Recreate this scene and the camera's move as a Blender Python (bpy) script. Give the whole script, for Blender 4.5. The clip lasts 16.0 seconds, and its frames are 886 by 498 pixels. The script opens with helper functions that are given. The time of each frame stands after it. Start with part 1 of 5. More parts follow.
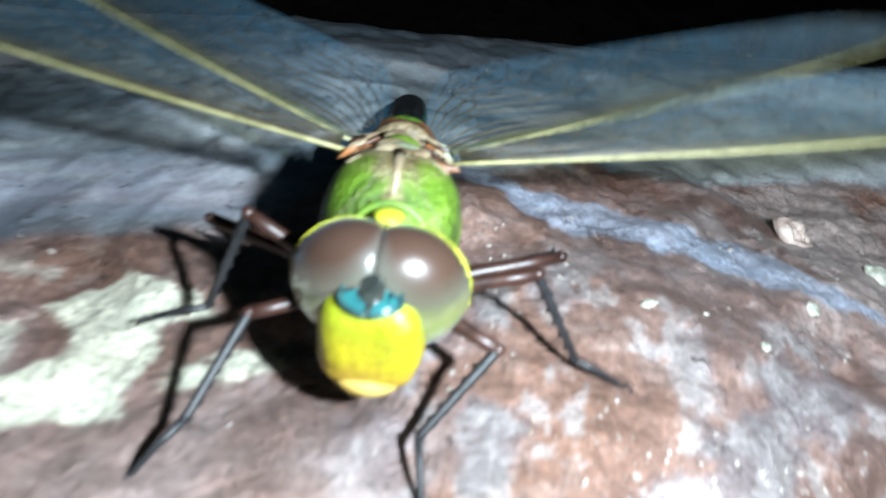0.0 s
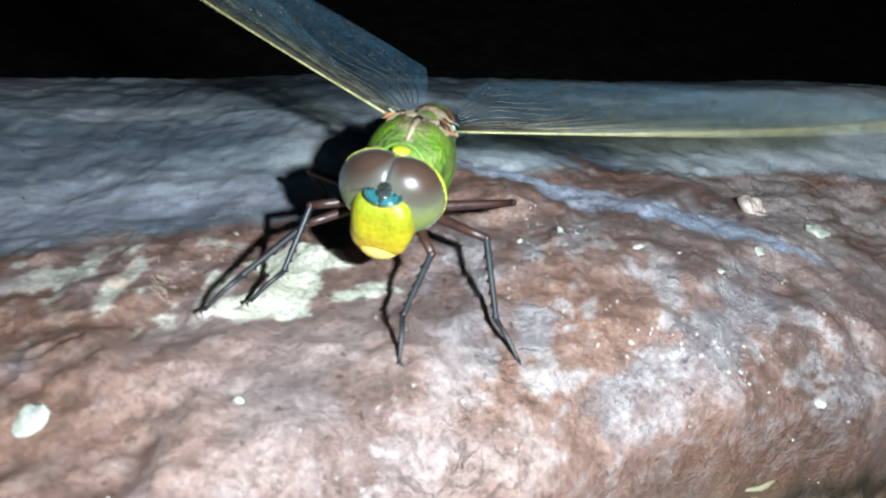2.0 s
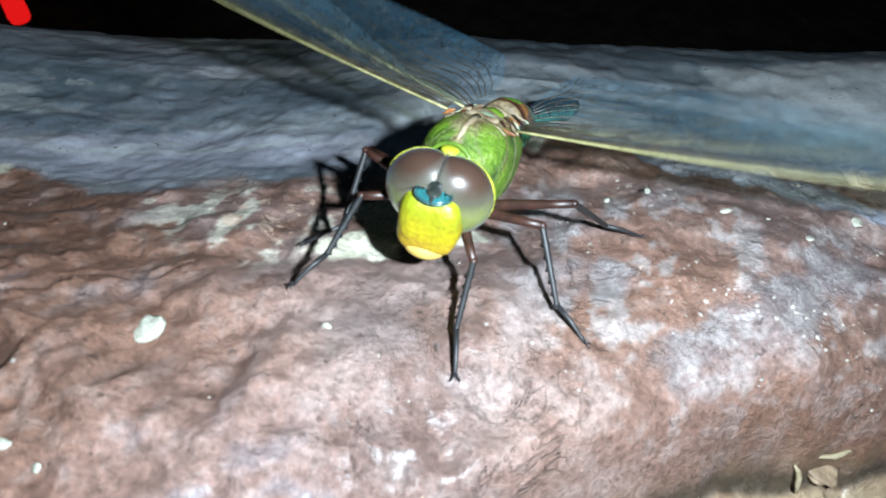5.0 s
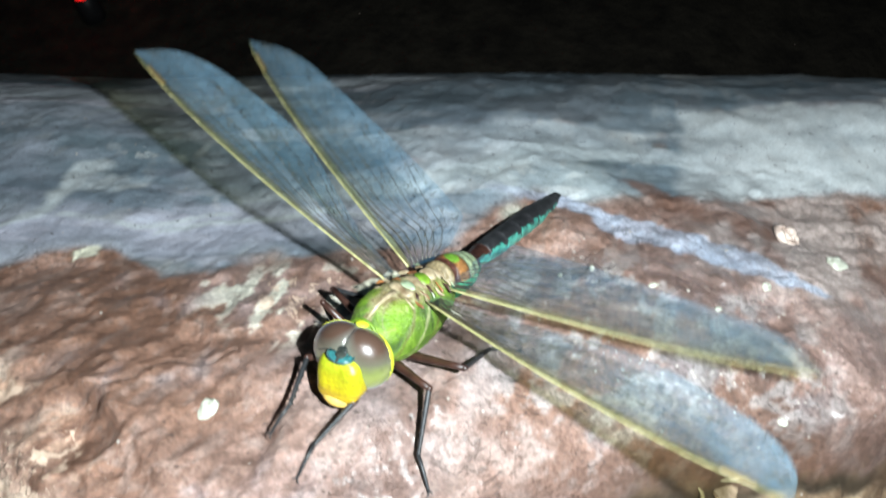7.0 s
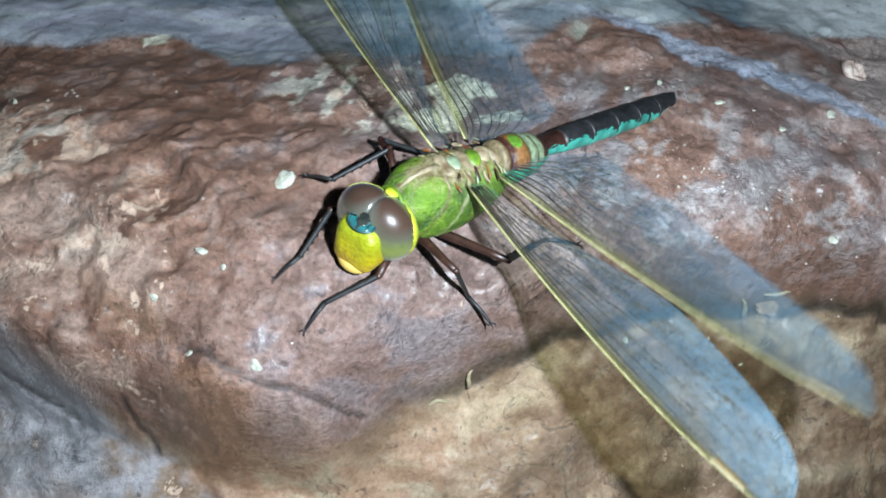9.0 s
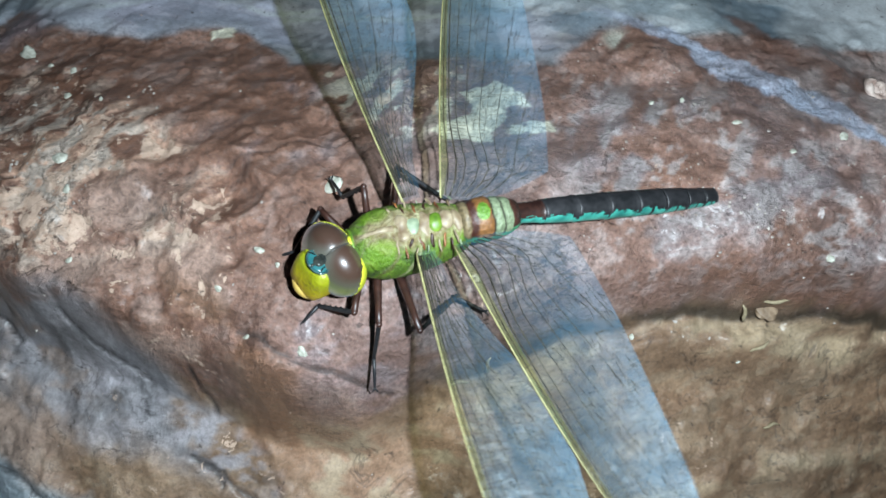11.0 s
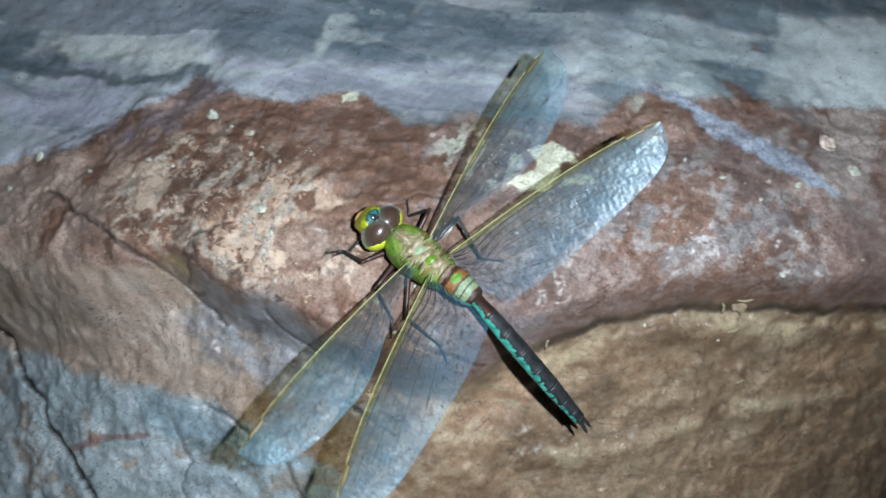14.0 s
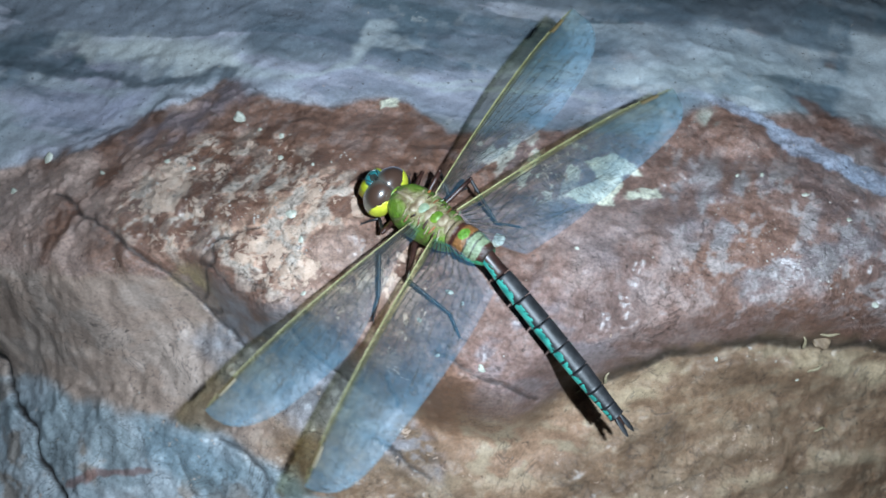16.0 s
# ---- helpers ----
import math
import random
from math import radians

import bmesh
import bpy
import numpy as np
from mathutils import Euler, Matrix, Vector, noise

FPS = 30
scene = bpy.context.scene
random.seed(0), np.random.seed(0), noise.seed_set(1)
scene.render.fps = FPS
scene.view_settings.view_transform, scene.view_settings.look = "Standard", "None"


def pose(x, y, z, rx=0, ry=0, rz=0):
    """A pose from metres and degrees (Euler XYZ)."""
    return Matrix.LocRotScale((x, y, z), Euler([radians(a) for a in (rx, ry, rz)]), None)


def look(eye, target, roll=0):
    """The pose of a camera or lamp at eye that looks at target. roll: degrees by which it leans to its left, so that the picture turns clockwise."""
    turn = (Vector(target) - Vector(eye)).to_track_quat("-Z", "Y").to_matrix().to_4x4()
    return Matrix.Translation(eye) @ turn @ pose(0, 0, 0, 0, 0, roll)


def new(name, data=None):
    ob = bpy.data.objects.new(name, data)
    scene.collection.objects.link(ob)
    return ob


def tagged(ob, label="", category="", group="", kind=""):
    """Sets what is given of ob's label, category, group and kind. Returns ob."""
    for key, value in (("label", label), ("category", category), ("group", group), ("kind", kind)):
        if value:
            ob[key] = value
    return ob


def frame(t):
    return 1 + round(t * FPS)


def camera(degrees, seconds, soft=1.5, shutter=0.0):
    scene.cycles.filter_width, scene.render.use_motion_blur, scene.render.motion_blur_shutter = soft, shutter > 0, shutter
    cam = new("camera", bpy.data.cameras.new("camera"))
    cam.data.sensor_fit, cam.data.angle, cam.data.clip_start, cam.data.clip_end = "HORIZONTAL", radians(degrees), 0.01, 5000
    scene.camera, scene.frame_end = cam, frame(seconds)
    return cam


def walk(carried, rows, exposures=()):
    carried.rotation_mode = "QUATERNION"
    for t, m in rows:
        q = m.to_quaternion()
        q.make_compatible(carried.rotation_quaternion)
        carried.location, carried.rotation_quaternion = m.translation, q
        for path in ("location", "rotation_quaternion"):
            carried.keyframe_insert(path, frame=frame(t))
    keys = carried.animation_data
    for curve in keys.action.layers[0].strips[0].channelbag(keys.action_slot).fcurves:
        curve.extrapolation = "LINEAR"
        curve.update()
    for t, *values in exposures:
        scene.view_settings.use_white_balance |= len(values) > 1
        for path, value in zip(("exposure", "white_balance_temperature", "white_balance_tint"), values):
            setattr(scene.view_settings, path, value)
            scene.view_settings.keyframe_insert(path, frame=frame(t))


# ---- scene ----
cam = camera(56.5, 16.0, soft=1.5, shutter=0.5)
cam.data.dof.use_dof, cam.data.dof.focus_distance, cam.data.dof.aperture_fstop = True, 0.145, 72
PATH = [
    (0, (0.035, -0.016, 0.058), (0.256, 1.173, -1.535), 15.3),
    (0.5, (0.033, -0.031, 0.069), (0.162, 1.19, -1.51), 9.8),
    (1, (0.033, -0.034, 0.074), (0.156, 1.176, -1.513), 9.0),
    (1.5, (0.028, -0.043, 0.074), (0.187, 1.203, -1.482), 9.8),
    (2, (0.029, -0.044, 0.079), (0.169, 1.231, -1.455), 8.7),
    (2.5, (0.026, -0.046, 0.085), (0.108, 1.236, -1.447), 7.1),
    (3, (0.024, -0.049, 0.084), (0.057, 1.225, -1.458), 6.3),
    (3.5, (0.029, -0.051, 0.081), (0.021, 1.202, -1.477), 5.5),
    (6, (0.036, -0.048, 0.086), (-0.182, 1.126, -1.518), -1.9),
    (6.5, (0.04, -0.049, 0.102), (-0.2, 1.102, -1.516), -3.5),
    (7, (0.045, -0.047, 0.118), (-0.226, 1.001, -1.564), -6.2),
    (7.5, (0.048, -0.051, 0.113), (-0.234, 0.802, -1.674), -8.7),
    (8, (0.045, -0.056, 0.107), (-0.218, 0.734, -1.711), -8.0),
    (8.5, (0.044, -0.06, 0.111), (-0.227, 0.742, -1.701), -7.2),
    (9, (0.04, -0.061, 0.115), (-0.23, 0.727, -1.704), -6.1),
    (9.5, (0.04, -0.063, 0.114), (-0.237, 0.703, -1.712), -6.0),
    (10, (0.039, -0.062, 0.118), (-0.262, 0.672, -1.718), -7.3),
    (12.5, (0.05, -0.047, 0.16), (-0.308, 0.312, -1.774), -27.7),
    (13, (0.046, -0.048, 0.17), (-0.254, 0.286, -1.779), -25.9),
    (13.5, (0.041, -0.052, 0.185), (-0.259, 0.293, -1.762), -24.9),
    (14, (0.032, -0.055, 0.202), (-0.281, 0.338, -1.734), -21.4),
    (14.5, (0.027, -0.059, 0.202), (-0.299, 0.34, -1.731), -20.9),
    (15, (0.02, -0.059, 0.196), (-0.306, 0.334, -1.738), -21.0),
    (15.5, (0.017, -0.057, 0.188), (-0.309, 0.364, -1.74), -19.1),
    (16, (0.023, -0.063, 0.179), (-0.351, 0.465, -1.714), -16.8),
]
EXPOSURE = [(0, 0.25), (0.5, 0.5), (1, 0.7), (1.5, 0.7), (2, 0.9), (2.5, 1.05), (3, 1.1), (3.5, 0.92), (6, 0.9), (6.5, 1.25), (7, 1.9), (7.5, 1.42), (8, 1.12),
            (10, 1.18), (12.5, 1.62), (13, 1.82), (14, 2.11), (14.5, 2.22), (15, 2.14), (15.5, 2.02), (16, 1.9)]
WARMTH = ((0, 6500), (0.5, 6900), (1, 7050), (1.5, 6600), (3, 6500), (3.5, 6650), (6, 6400), (6.5, 6700), (7, 7100), (7.5, 6350), (8, 6550), (10, 6450),
          (12.5, 6850), (13, 6700), (14, 6650), (15, 6450), (15.5, 6250), (16, 6120))  # the camera's drifting white balance, in kelvin
walk(cam, [(t, look(eye, aim, roll)) for t, eye, aim, roll in PATH], [(t, stops, float(np.interp(t, *zip(*WARMTH))), 10.0) for t, stops in EXPOSURE])

# ---- night: almost no sky, and one small white torch held beside the lens ----
night = bpy.data.worlds.new("night")
scene.world = night
night.use_nodes = True
night.node_tree.nodes["Background"].inputs["Color"].default_value = (0.25, 0.35, 0.6, 1)
night.node_tree.nodes["Background"].inputs["Strength"].default_value = 0.0008
TORCH_STRENGTH = 6400.0
TORCH_COLOUR = (0.835, 1.0, 1.12)
TORCH_PLACE = (0.022, 0.005, 0.003)

MM = 0.001


# ---- materials ----
class Nodes:
    """A short way to write node trees."""

    def __init__(self, name):
        self.mat = bpy.data.materials.new(name)
        self.mat.use_nodes = True
        self.tree = self.mat.node_tree
        self.bsdf = self.tree.nodes["Principled BSDF"]
        self.out = self.tree.nodes["Material Output"]

    def add(self, kind, **sockets):
        node = self.tree.nodes.new(kind)
        for key, value in sockets.items():
            self.put(node.inputs[key.replace("_", " ")], value)
        return node

    def put(self, socket, value):
        if hasattr(value, "is_output"):
            self.tree.links.new(value, socket)
        else:
            socket.default_value = value

    def set(self, **sockets):
        for key, value in sockets.items():
            self.put(self.bsdf.inputs[key.replace("_", " ")], value)

    def place(self):
        return self.add("ShaderNodeTexCoord").outputs["Object"]

    def noise(self, scale, detail=4.0, rough=0.55, vector=None, distortion=0.0):
        node = self.add("ShaderNodeTexNoise", Scale=scale, Detail=detail, Roughness=rough, Distortion=distortion)
        self.put(node.inputs["Vector"], vector if vector is not None else self.place())
        return node.outputs["Fac"]

    def ramp(self, fac, *stops):
        node = self.tree.nodes.new("ShaderNodeValToRGB")
        self.put(node.inputs["Fac"], fac)
        while len(node.color_ramp.elements) < len(stops):
            node.color_ramp.elements.new(0.5)
        for el, (at, colour) in zip(node.color_ramp.elements, stops):
            el.position, el.color = at, (*colour, 1) if len(colour) == 3 else colour
        return node.outputs["Color"]

    def mix(self, fac, a, b, blend="MIX"):
        node = self.tree.nodes.new("ShaderNodeMix")
        node.data_type, node.blend_type = "RGBA", blend
        for socket, value in ((node.inputs[0], fac), (node.inputs[6], a), (node.inputs[7], b)):
            self.put(socket, value if hasattr(value, "is_output") or isinstance(value, float) else (*value, 1))
        return node.outputs[2]

    def math(self, op, a, b=0.0):
        node = self.tree.nodes.new("ShaderNodeMath")
        node.operation = op
        self.put(node.inputs[0], a)
        self.put(node.inputs[1], b)
        return node.outputs[0]

    def bump(self, height, strength=0.3, distance=0.0003, normal=None):
        node = self.add("ShaderNodeBump", Strength=strength, Distance=distance, Height=height)
        if normal is not None:
            self.put(node.inputs["Normal"], normal)
        return node.outputs["Normal"]


def plain(name, low, high, rough=0.5, scale=900.0, bump=0.25, distance=0.00012, **more):
    """A surface that varies between two colours at two scales, with a fine relief."""
    n = Nodes(name)
    broad, fine = n.noise(scale * 0.25, 3), n.noise(scale, 4)
    fac = n.math("ADD", n.math("MULTIPLY", broad, 0.6), n.math("MULTIPLY", fine, 0.4))
    n.set(Base_Color=n.ramp(fac, (0.36, low), (0.64, high)), Roughness=rough, Normal=n.bump(fine, bump, distance), **more)
    return n.mat


def rock_material():
    n = Nodes("rock")
    tint = n.add("ShaderNodeVertexColor")
    tint.layer_name = "tint"
    kinds = n.add("ShaderNodeVertexColor")
    kinds.layer_name = "kinds"
    damp, flaky, seamy = n.add("ShaderNodeSeparateColor", Color=kinds.outputs["Color"]).outputs
    calm = n.math("SUBTRACT", 1.0, n.math("MULTIPLY", kinds.outputs["Alpha"], 0.65))
    step = lambda value, low, high: n.ramp(n.math("DIVIDE", n.math("SUBTRACT", value, low), high - low), (0.0, (0, 0, 0)), (1.0, (1, 1, 1)))
    grain, grit, broad = n.noise(1300, 6, 0.68), n.noise(4200, 3, 0.7), n.noise(210, 8, 0.66, None, 0.8)
    colour = n.mix(n.math("MULTIPLY", broad, 0.7), tint.outputs["Color"], n.mix(1.0, tint.outputs["Color"], (0.55, 0.47, 0.44), "MULTIPLY"))
    colour = n.mix(calm, colour, n.ramp(grain, (0.32, (0.58, 0.56, 0.54)), (0.50, (1, 1, 1)), (0.68, (1.40, 1.38, 1.36))), "MULTIPLY")
    # pale flakes with sharp, ragged edges
    chip = n.noise(330, 10, 0.66, None, 0.5)
    flake = step(n.math("ADD", chip, n.math("MULTIPLY", flaky, 0.30)), 0.700, 0.725)
    colour = n.mix(n.math("MULTIPLY", flake, 0.75), colour, n.mix(grain, (0.46, 0.30, 0.21), (0.69, 0.54, 0.43)))
    # dark pits, and hairline seams that come and go
    pits = step(n.math("SUBTRACT", 1.0, n.noise(620, 7, 0.62)), 0.635, 0.68)
    colour = n.mix(n.math("MULTIPLY", pits, 0.62), colour, (0.035, 0.025, 0.022))
    vein = n.math("ABSOLUTE", n.math("SUBTRACT", n.noise(95, 7, 0.55, None, 1.2), 0.5))
    seam = n.math("MULTIPLY", step(n.math("SUBTRACT", 0.012, vein), 0.0, 0.010), step(n.math("ADD", n.noise(38, 2), n.math("MULTIPLY", seamy, 0.22)), 0.60, 0.68))
    colour = n.mix(n.math("MULTIPLY", seam, 0.45), colour, (0.03, 0.024, 0.022))
    # tiny sparkle painted into the colour as pale specks
    sparkle = step(grit, 0.64, 0.72)
    colour = n.mix(n.math("MULTIPLY", sparkle, 0.35), colour, (0.66, 0.61, 0.58))
    gloss = n.math("SUBTRACT", 0.62, n.math("MULTIPLY", damp, 0.24))
    rough = n.math("ADD", gloss, n.math("MULTIPLY", n.math("SUBTRACT", grain, 0.5), 0.45))
    relief = n.math("ADD", n.math("MULTIPLY", broad, 1.2), n.math("ADD", n.math("MULTIPLY", grain, 0.9), n.math("MULTIPLY", grit, 0.4)))
    relief = n.math("ADD", relief, n.math("SUBTRACT", n.math("MULTIPLY", flake, 0.25), n.math("ADD", n.math("MULTIPLY", pits, 0.3), n.math("MULTIPLY", seam, 0.6))))
    shape = n.bump(relief, n.math("MULTIPLY", calm, n.math("ADD", 0.40, n.math("MULTIPLY", damp, 0.55))), 0.0008)
    film = n.bump(n.math("ADD", n.noise(300, 2.5, 0.5), n.math("MULTIPLY", grain, 0.10)), 0.8, 0.0010)
    n.set(Base_Color=colour, Roughness=rough, Specular_IOR_Level=0.3, Normal=shape, Coat_Weight=n.math("MULTIPLY", n.math("MULTIPLY", damp, damp), 0.75),
          Coat_Roughness=0.32, Coat_Normal=film, Coat_Tint=(0.94, 0.97, 1.0, 1))
    return n.mat


def soil_material():
    n = Nodes("night soil")
    n.set(Base_Color=n.ramp(n.noise(40, 6), (0.35, (0.02, 0.016, 0.012)), (0.65, (0.055, 0.045, 0.032))), Roughness=0.95,
          Normal=n.bump(n.noise(90, 5), 0.6, 0.01))
    return n.mat


def thorax_material():
    n = Nodes("thorax cuticle")
    x, y, z = n.add("ShaderNodeSeparateXYZ", Vector=n.place()).outputs
    blotch = n.noise(270, 6, 0.65, None, 0.6)
    lime = n.ramp(blotch, (0.34, (0.030, 0.060, 0.014)), (0.47, (0.068, 0.138, 0.012)), (0.58, (0.125, 0.215, 0.020)), (0.70, (0.22, 0.26, 0.09)))
    side = n.math("ABSOLUTE", y)
    warp = n.math("MULTIPLY", n.math("SUBTRACT", n.noise(520, 3), 0.5), 0.0016)
    keel = n.ramp(n.math("MULTIPLY", n.math("ADD", side, warp), 1000.0), (0.30, (1, 1, 1)), (0.75, (0, 0, 0)))
    back = n.ramp(n.math("ADD", n.math("MULTIPLY", n.math("ADD", n.math("ADD", z, n.math("MULTIPLY", warp, 1.3)), 0.0001), 500.0), 0.5), (0.25, (0, 0, 0)), (0.7, (1, 1, 1)))
    brown = n.ramp(n.noise(1100, 4, 0.6), (0.34, (0.10, 0.05, 0.025)), (0.5, (0.21, 0.16, 0.08)), (0.66, (0.31, 0.27, 0.17)))
    dorsal = n.math("MAXIMUM", n.math("MULTIPLY", keel, 0.8), back)
    colour = n.mix(n.math("MULTIPLY", dorsal, 0.9), lime, brown)
    slant = n.math("ADD", n.math("ADD", x, n.math("MULTIPLY", z, 0.55)), warp)
    for at, colour_2, strong in ((-0.0012, (0.30, 0.30, 0.16), 0.7), (0.0022, (0.10, 0.06, 0.025), 0.5), (-0.0048, (0.12, 0.07, 0.03), 0.5)):
        seam = n.ramp(n.math("MULTIPLY", n.math("ABSOLUTE", n.math("SUBTRACT", slant, at)), 1000.0), (0.12, (1, 1, 1)), (0.5, (0, 0, 0)))
        colour = n.mix(n.math("MULTIPLY", seam, strong), colour, colour_2)
    oval = n.math("ADD", n.math("POWER", n.math("DIVIDE", n.math("SUBTRACT", x, 0.0045), 0.0028), 2.0), n.math("POWER", n.math("DIVIDE", n.math("SUBTRACT", side, 0.0028), 0.0019), 2.0))
    oval = n.math("ADD", oval, n.math("MULTIPLY", warp, 300.0))
    above = n.ramp(n.math("ADD", n.math("MULTIPLY", z, 250.0), 1.0), (0.0, (0, 0, 0)), (0.3, (1, 1, 1)))
    seamed = n.math("MULTIPLY", above, n.ramp(oval, (0.75, (0, 0, 0)), (1.05, (1, 1, 1)), (1.7, (0.9, 0.9, 0.9)), (2.4, (0.1, 0.1, 0.1))))
    colour = n.mix(n.math("MULTIPLY", seamed, 0.65), colour, (0.17, 0.155, 0.09))
    colour = n.mix(n.math("MULTIPLY", n.math("MULTIPLY", above, n.ramp(oval, (0.25, (1, 1, 1)), (0.85, (0, 0, 0)))), 0.6), colour, (0.13, 0.245, 0.014))
    hair = n.noise(1900, 4, 0.65)
    colour = n.mix(1.0, colour, n.ramp(hair, (0.32, (0.8, 0.8, 0.74)), (0.55, (1, 1, 1)), (0.72, (1.2, 1.2, 1.15))), "MULTIPLY")
    relief = n.math("ADD", n.math("MULTIPLY", blotch, 2.0), n.math("MULTIPLY", hair, 0.8))
    n.set(Base_Color=colour, Roughness=0.5, Specular_IOR_Level=0.4, Normal=n.bump(relief, 0.75, 0.0006))
    return n.mat


def base_material():
    """Rings of brown, green and pale mint behind the wings, with green flanks."""
    n = Nodes("abdomen base cuticle")
    x, y, z = n.add("ShaderNodeSeparateXYZ", Vector=n.place()).outputs
    warp = n.math("SUBTRACT", n.noise(650, 4, 0.6), 0.5)
    along = n.math("ADD", n.math("DIVIDE", n.math("SUBTRACT", n.math("MULTIPLY", x, -1000.0), 7.4), 8.8), n.math("MULTIPLY", warp, 0.10))
    tan, red, orange, mint, dark = (0.16, 0.12, 0.065), (0.05, 0.016, 0.010), (0.18, 0.08, 0.026), (0.17, 0.21, 0.125), (0.018, 0.013, 0.010)
    colour = n.ramp(along, (0.0, tan), (0.10, tan), (0.14, red), (0.22, red), (0.27, orange), (0.48, orange), (0.51, dark), (0.55, mint), (0.66, mint), (0.69, dark),
                    (0.72, mint), (0.84, mint), (0.87, red), (1.0, dark))
    spot = n.math("ADD", n.math("ADD", n.math("POWER", n.math("DIVIDE", y, 0.0014), 2.0), n.math("POWER", n.math("DIVIDE", n.math("ADD", x, 0.0106), 0.0011), 2.0)), n.math("MULTIPLY", warp, 1.6))
    colour = n.mix(n.ramp(spot, (0.7, (1, 1, 1)), (1.0, (0, 0, 0))), colour, (0.085, 0.19, 0.02))
    low = n.math("ADD", n.math("MULTIPLY", n.math("ADD", z, 0.0006), -900.0), n.math("MULTIPLY", warp, 1.2))
    colour = n.mix(n.ramp(low, (0.35, (0, 0, 0)), (0.65, (1, 1, 1))), colour, n.ramp(n.noise(500, 3), (0.4, (0.015, 0.15, 0.06)), (0.65, (0.05, 0.30, 0.15))))
    grain = n.noise(1900, 4, 0.6)
    colour = n.mix(1.0, colour, n.ramp(grain, (0.32, (0.6, 0.6, 0.58)), (0.52, (1, 1, 1)), (0.7, (1.35, 1.35, 1.3))), "MULTIPLY")
    n.set(Base_Color=colour, Roughness=0.45, Normal=n.bump(n.math("ADD", grain, n.math("MULTIPLY", warp, 2.0)), 0.6, 0.0003))
    return n.mat


def face_material():
    """Lemon yellow plates, greener over the brow and warmer towards the mouth."""
    n = Nodes("yellow face cuticle")
    x, y, z = n.add("ShaderNodeSeparateXYZ", Vector=n.place()).outputs
    cloud = n.noise(420, 4, 0.6)
    up = n.math("ADD", n.math("ADD", n.math("MULTIPLY", z, 130.0), 0.84), n.math("MULTIPLY", n.math("SUBTRACT", cloud, 0.5), 0.5))
    colour = n.ramp(up, (0.0, (0.42, 0.21, 0.035)), (0.22, (0.42, 0.28, 0.016)), (0.45, (0.38, 0.31, 0.009)), (0.75, (0.29, 0.29, 0.010)), (1.0, (0.23, 0.27, 0.012)))
    seam = n.ramp(n.math("MULTIPLY", n.math("ABSOLUTE", n.math("ADD", z, 0.0040)), 1000.0), (0.05, (1, 1, 1)), (0.3, (0, 0, 0)))
    colour = n.mix(n.math("MULTIPLY", seam, 0.45), colour, (0.26, 0.17, 0.02))
    grain = n.noise(1700, 4, 0.6)
    colour = n.mix(1.0, colour, n.ramp(grain, (0.32, (0.8, 0.78, 0.7)), (0.55, (1, 1, 1)), (0.72, (1.12, 1.12, 1.1))), "MULTIPLY")
    n.set(Base_Color=colour, Roughness=0.42, Normal=n.bump(n.math("ADD", n.math("MULTIPLY", cloud, 1.5), grain), 0.45, 0.0003))
    return n.mat


def eye_material():
    n = Nodes("compound eye")
    x, y, z = n.add("ShaderNodeSeparateXYZ", Vector=n.place()).outputs
    cloud = n.math("MULTIPLY", n.math("SUBTRACT", n.noise(260, 3), 0.5), 0.22)
    up = n.math("ADD", n.math("ADD", n.math("MULTIPLY", z, 105.0), 0.615), cloud)
    colour = n.ramp(up, (0.15, (0.21, 0.27, 0.035)), (0.46, (0.165, 0.20, 0.05)), (0.68, (0.090, 0.088, 0.060)), (1.0, (0.085, 0.080, 0.072)))
    across = n.math("POWER", n.math("DIVIDE", n.math("SUBTRACT", n.math("ABSOLUTE", y), 0.0026), 0.0031), 2.0)
    along = n.math("POWER", n.math("DIVIDE", n.math("SUBTRACT", x, 0.0019), 0.0036), 2.0)
    pupil = n.ramp(n.math("ADD", n.math("ADD", across, along), cloud), (0.45, (1, 1, 1)), (0.95, (0, 0, 0)))
    pupil = n.math("MULTIPLY", pupil, n.ramp(n.math("MULTIPLY", z, 500.0), (0.0, (0, 0, 0)), (0.7, (1, 1, 1))))
    colour = n.mix(n.math("MULTIPLY", pupil, 0.9), colour, (0.052, 0.025, 0.016))
    spots = n.ramp(n.noise(900, 2), (0.66, (0, 0, 0)), (0.74, (1, 1, 1)))
    colour = n.mix(n.math("MULTIPLY", spots, 0.3), colour, (0.04, 0.035, 0.02))
    facets = n.tree.nodes.new("ShaderNodeTexVoronoi")
    n.put(facets.inputs["Vector"], n.place())
    n.put(facets.inputs["Scale"], 9000.0)
    n.set(Base_Color=colour, Roughness=0.34, Coat_Weight=1.0, Coat_Roughness=0.11, Coat_IOR=1.75, Specular_IOR_Level=0.5,
          Normal=n.bump(facets.outputs["Distance"], 0.15, 0.00004), Sheen_Weight=0.1, Sheen_Roughness=0.35, Sheen_Tint=(0.6, 0.75, 1.0, 1))
    return n.mat


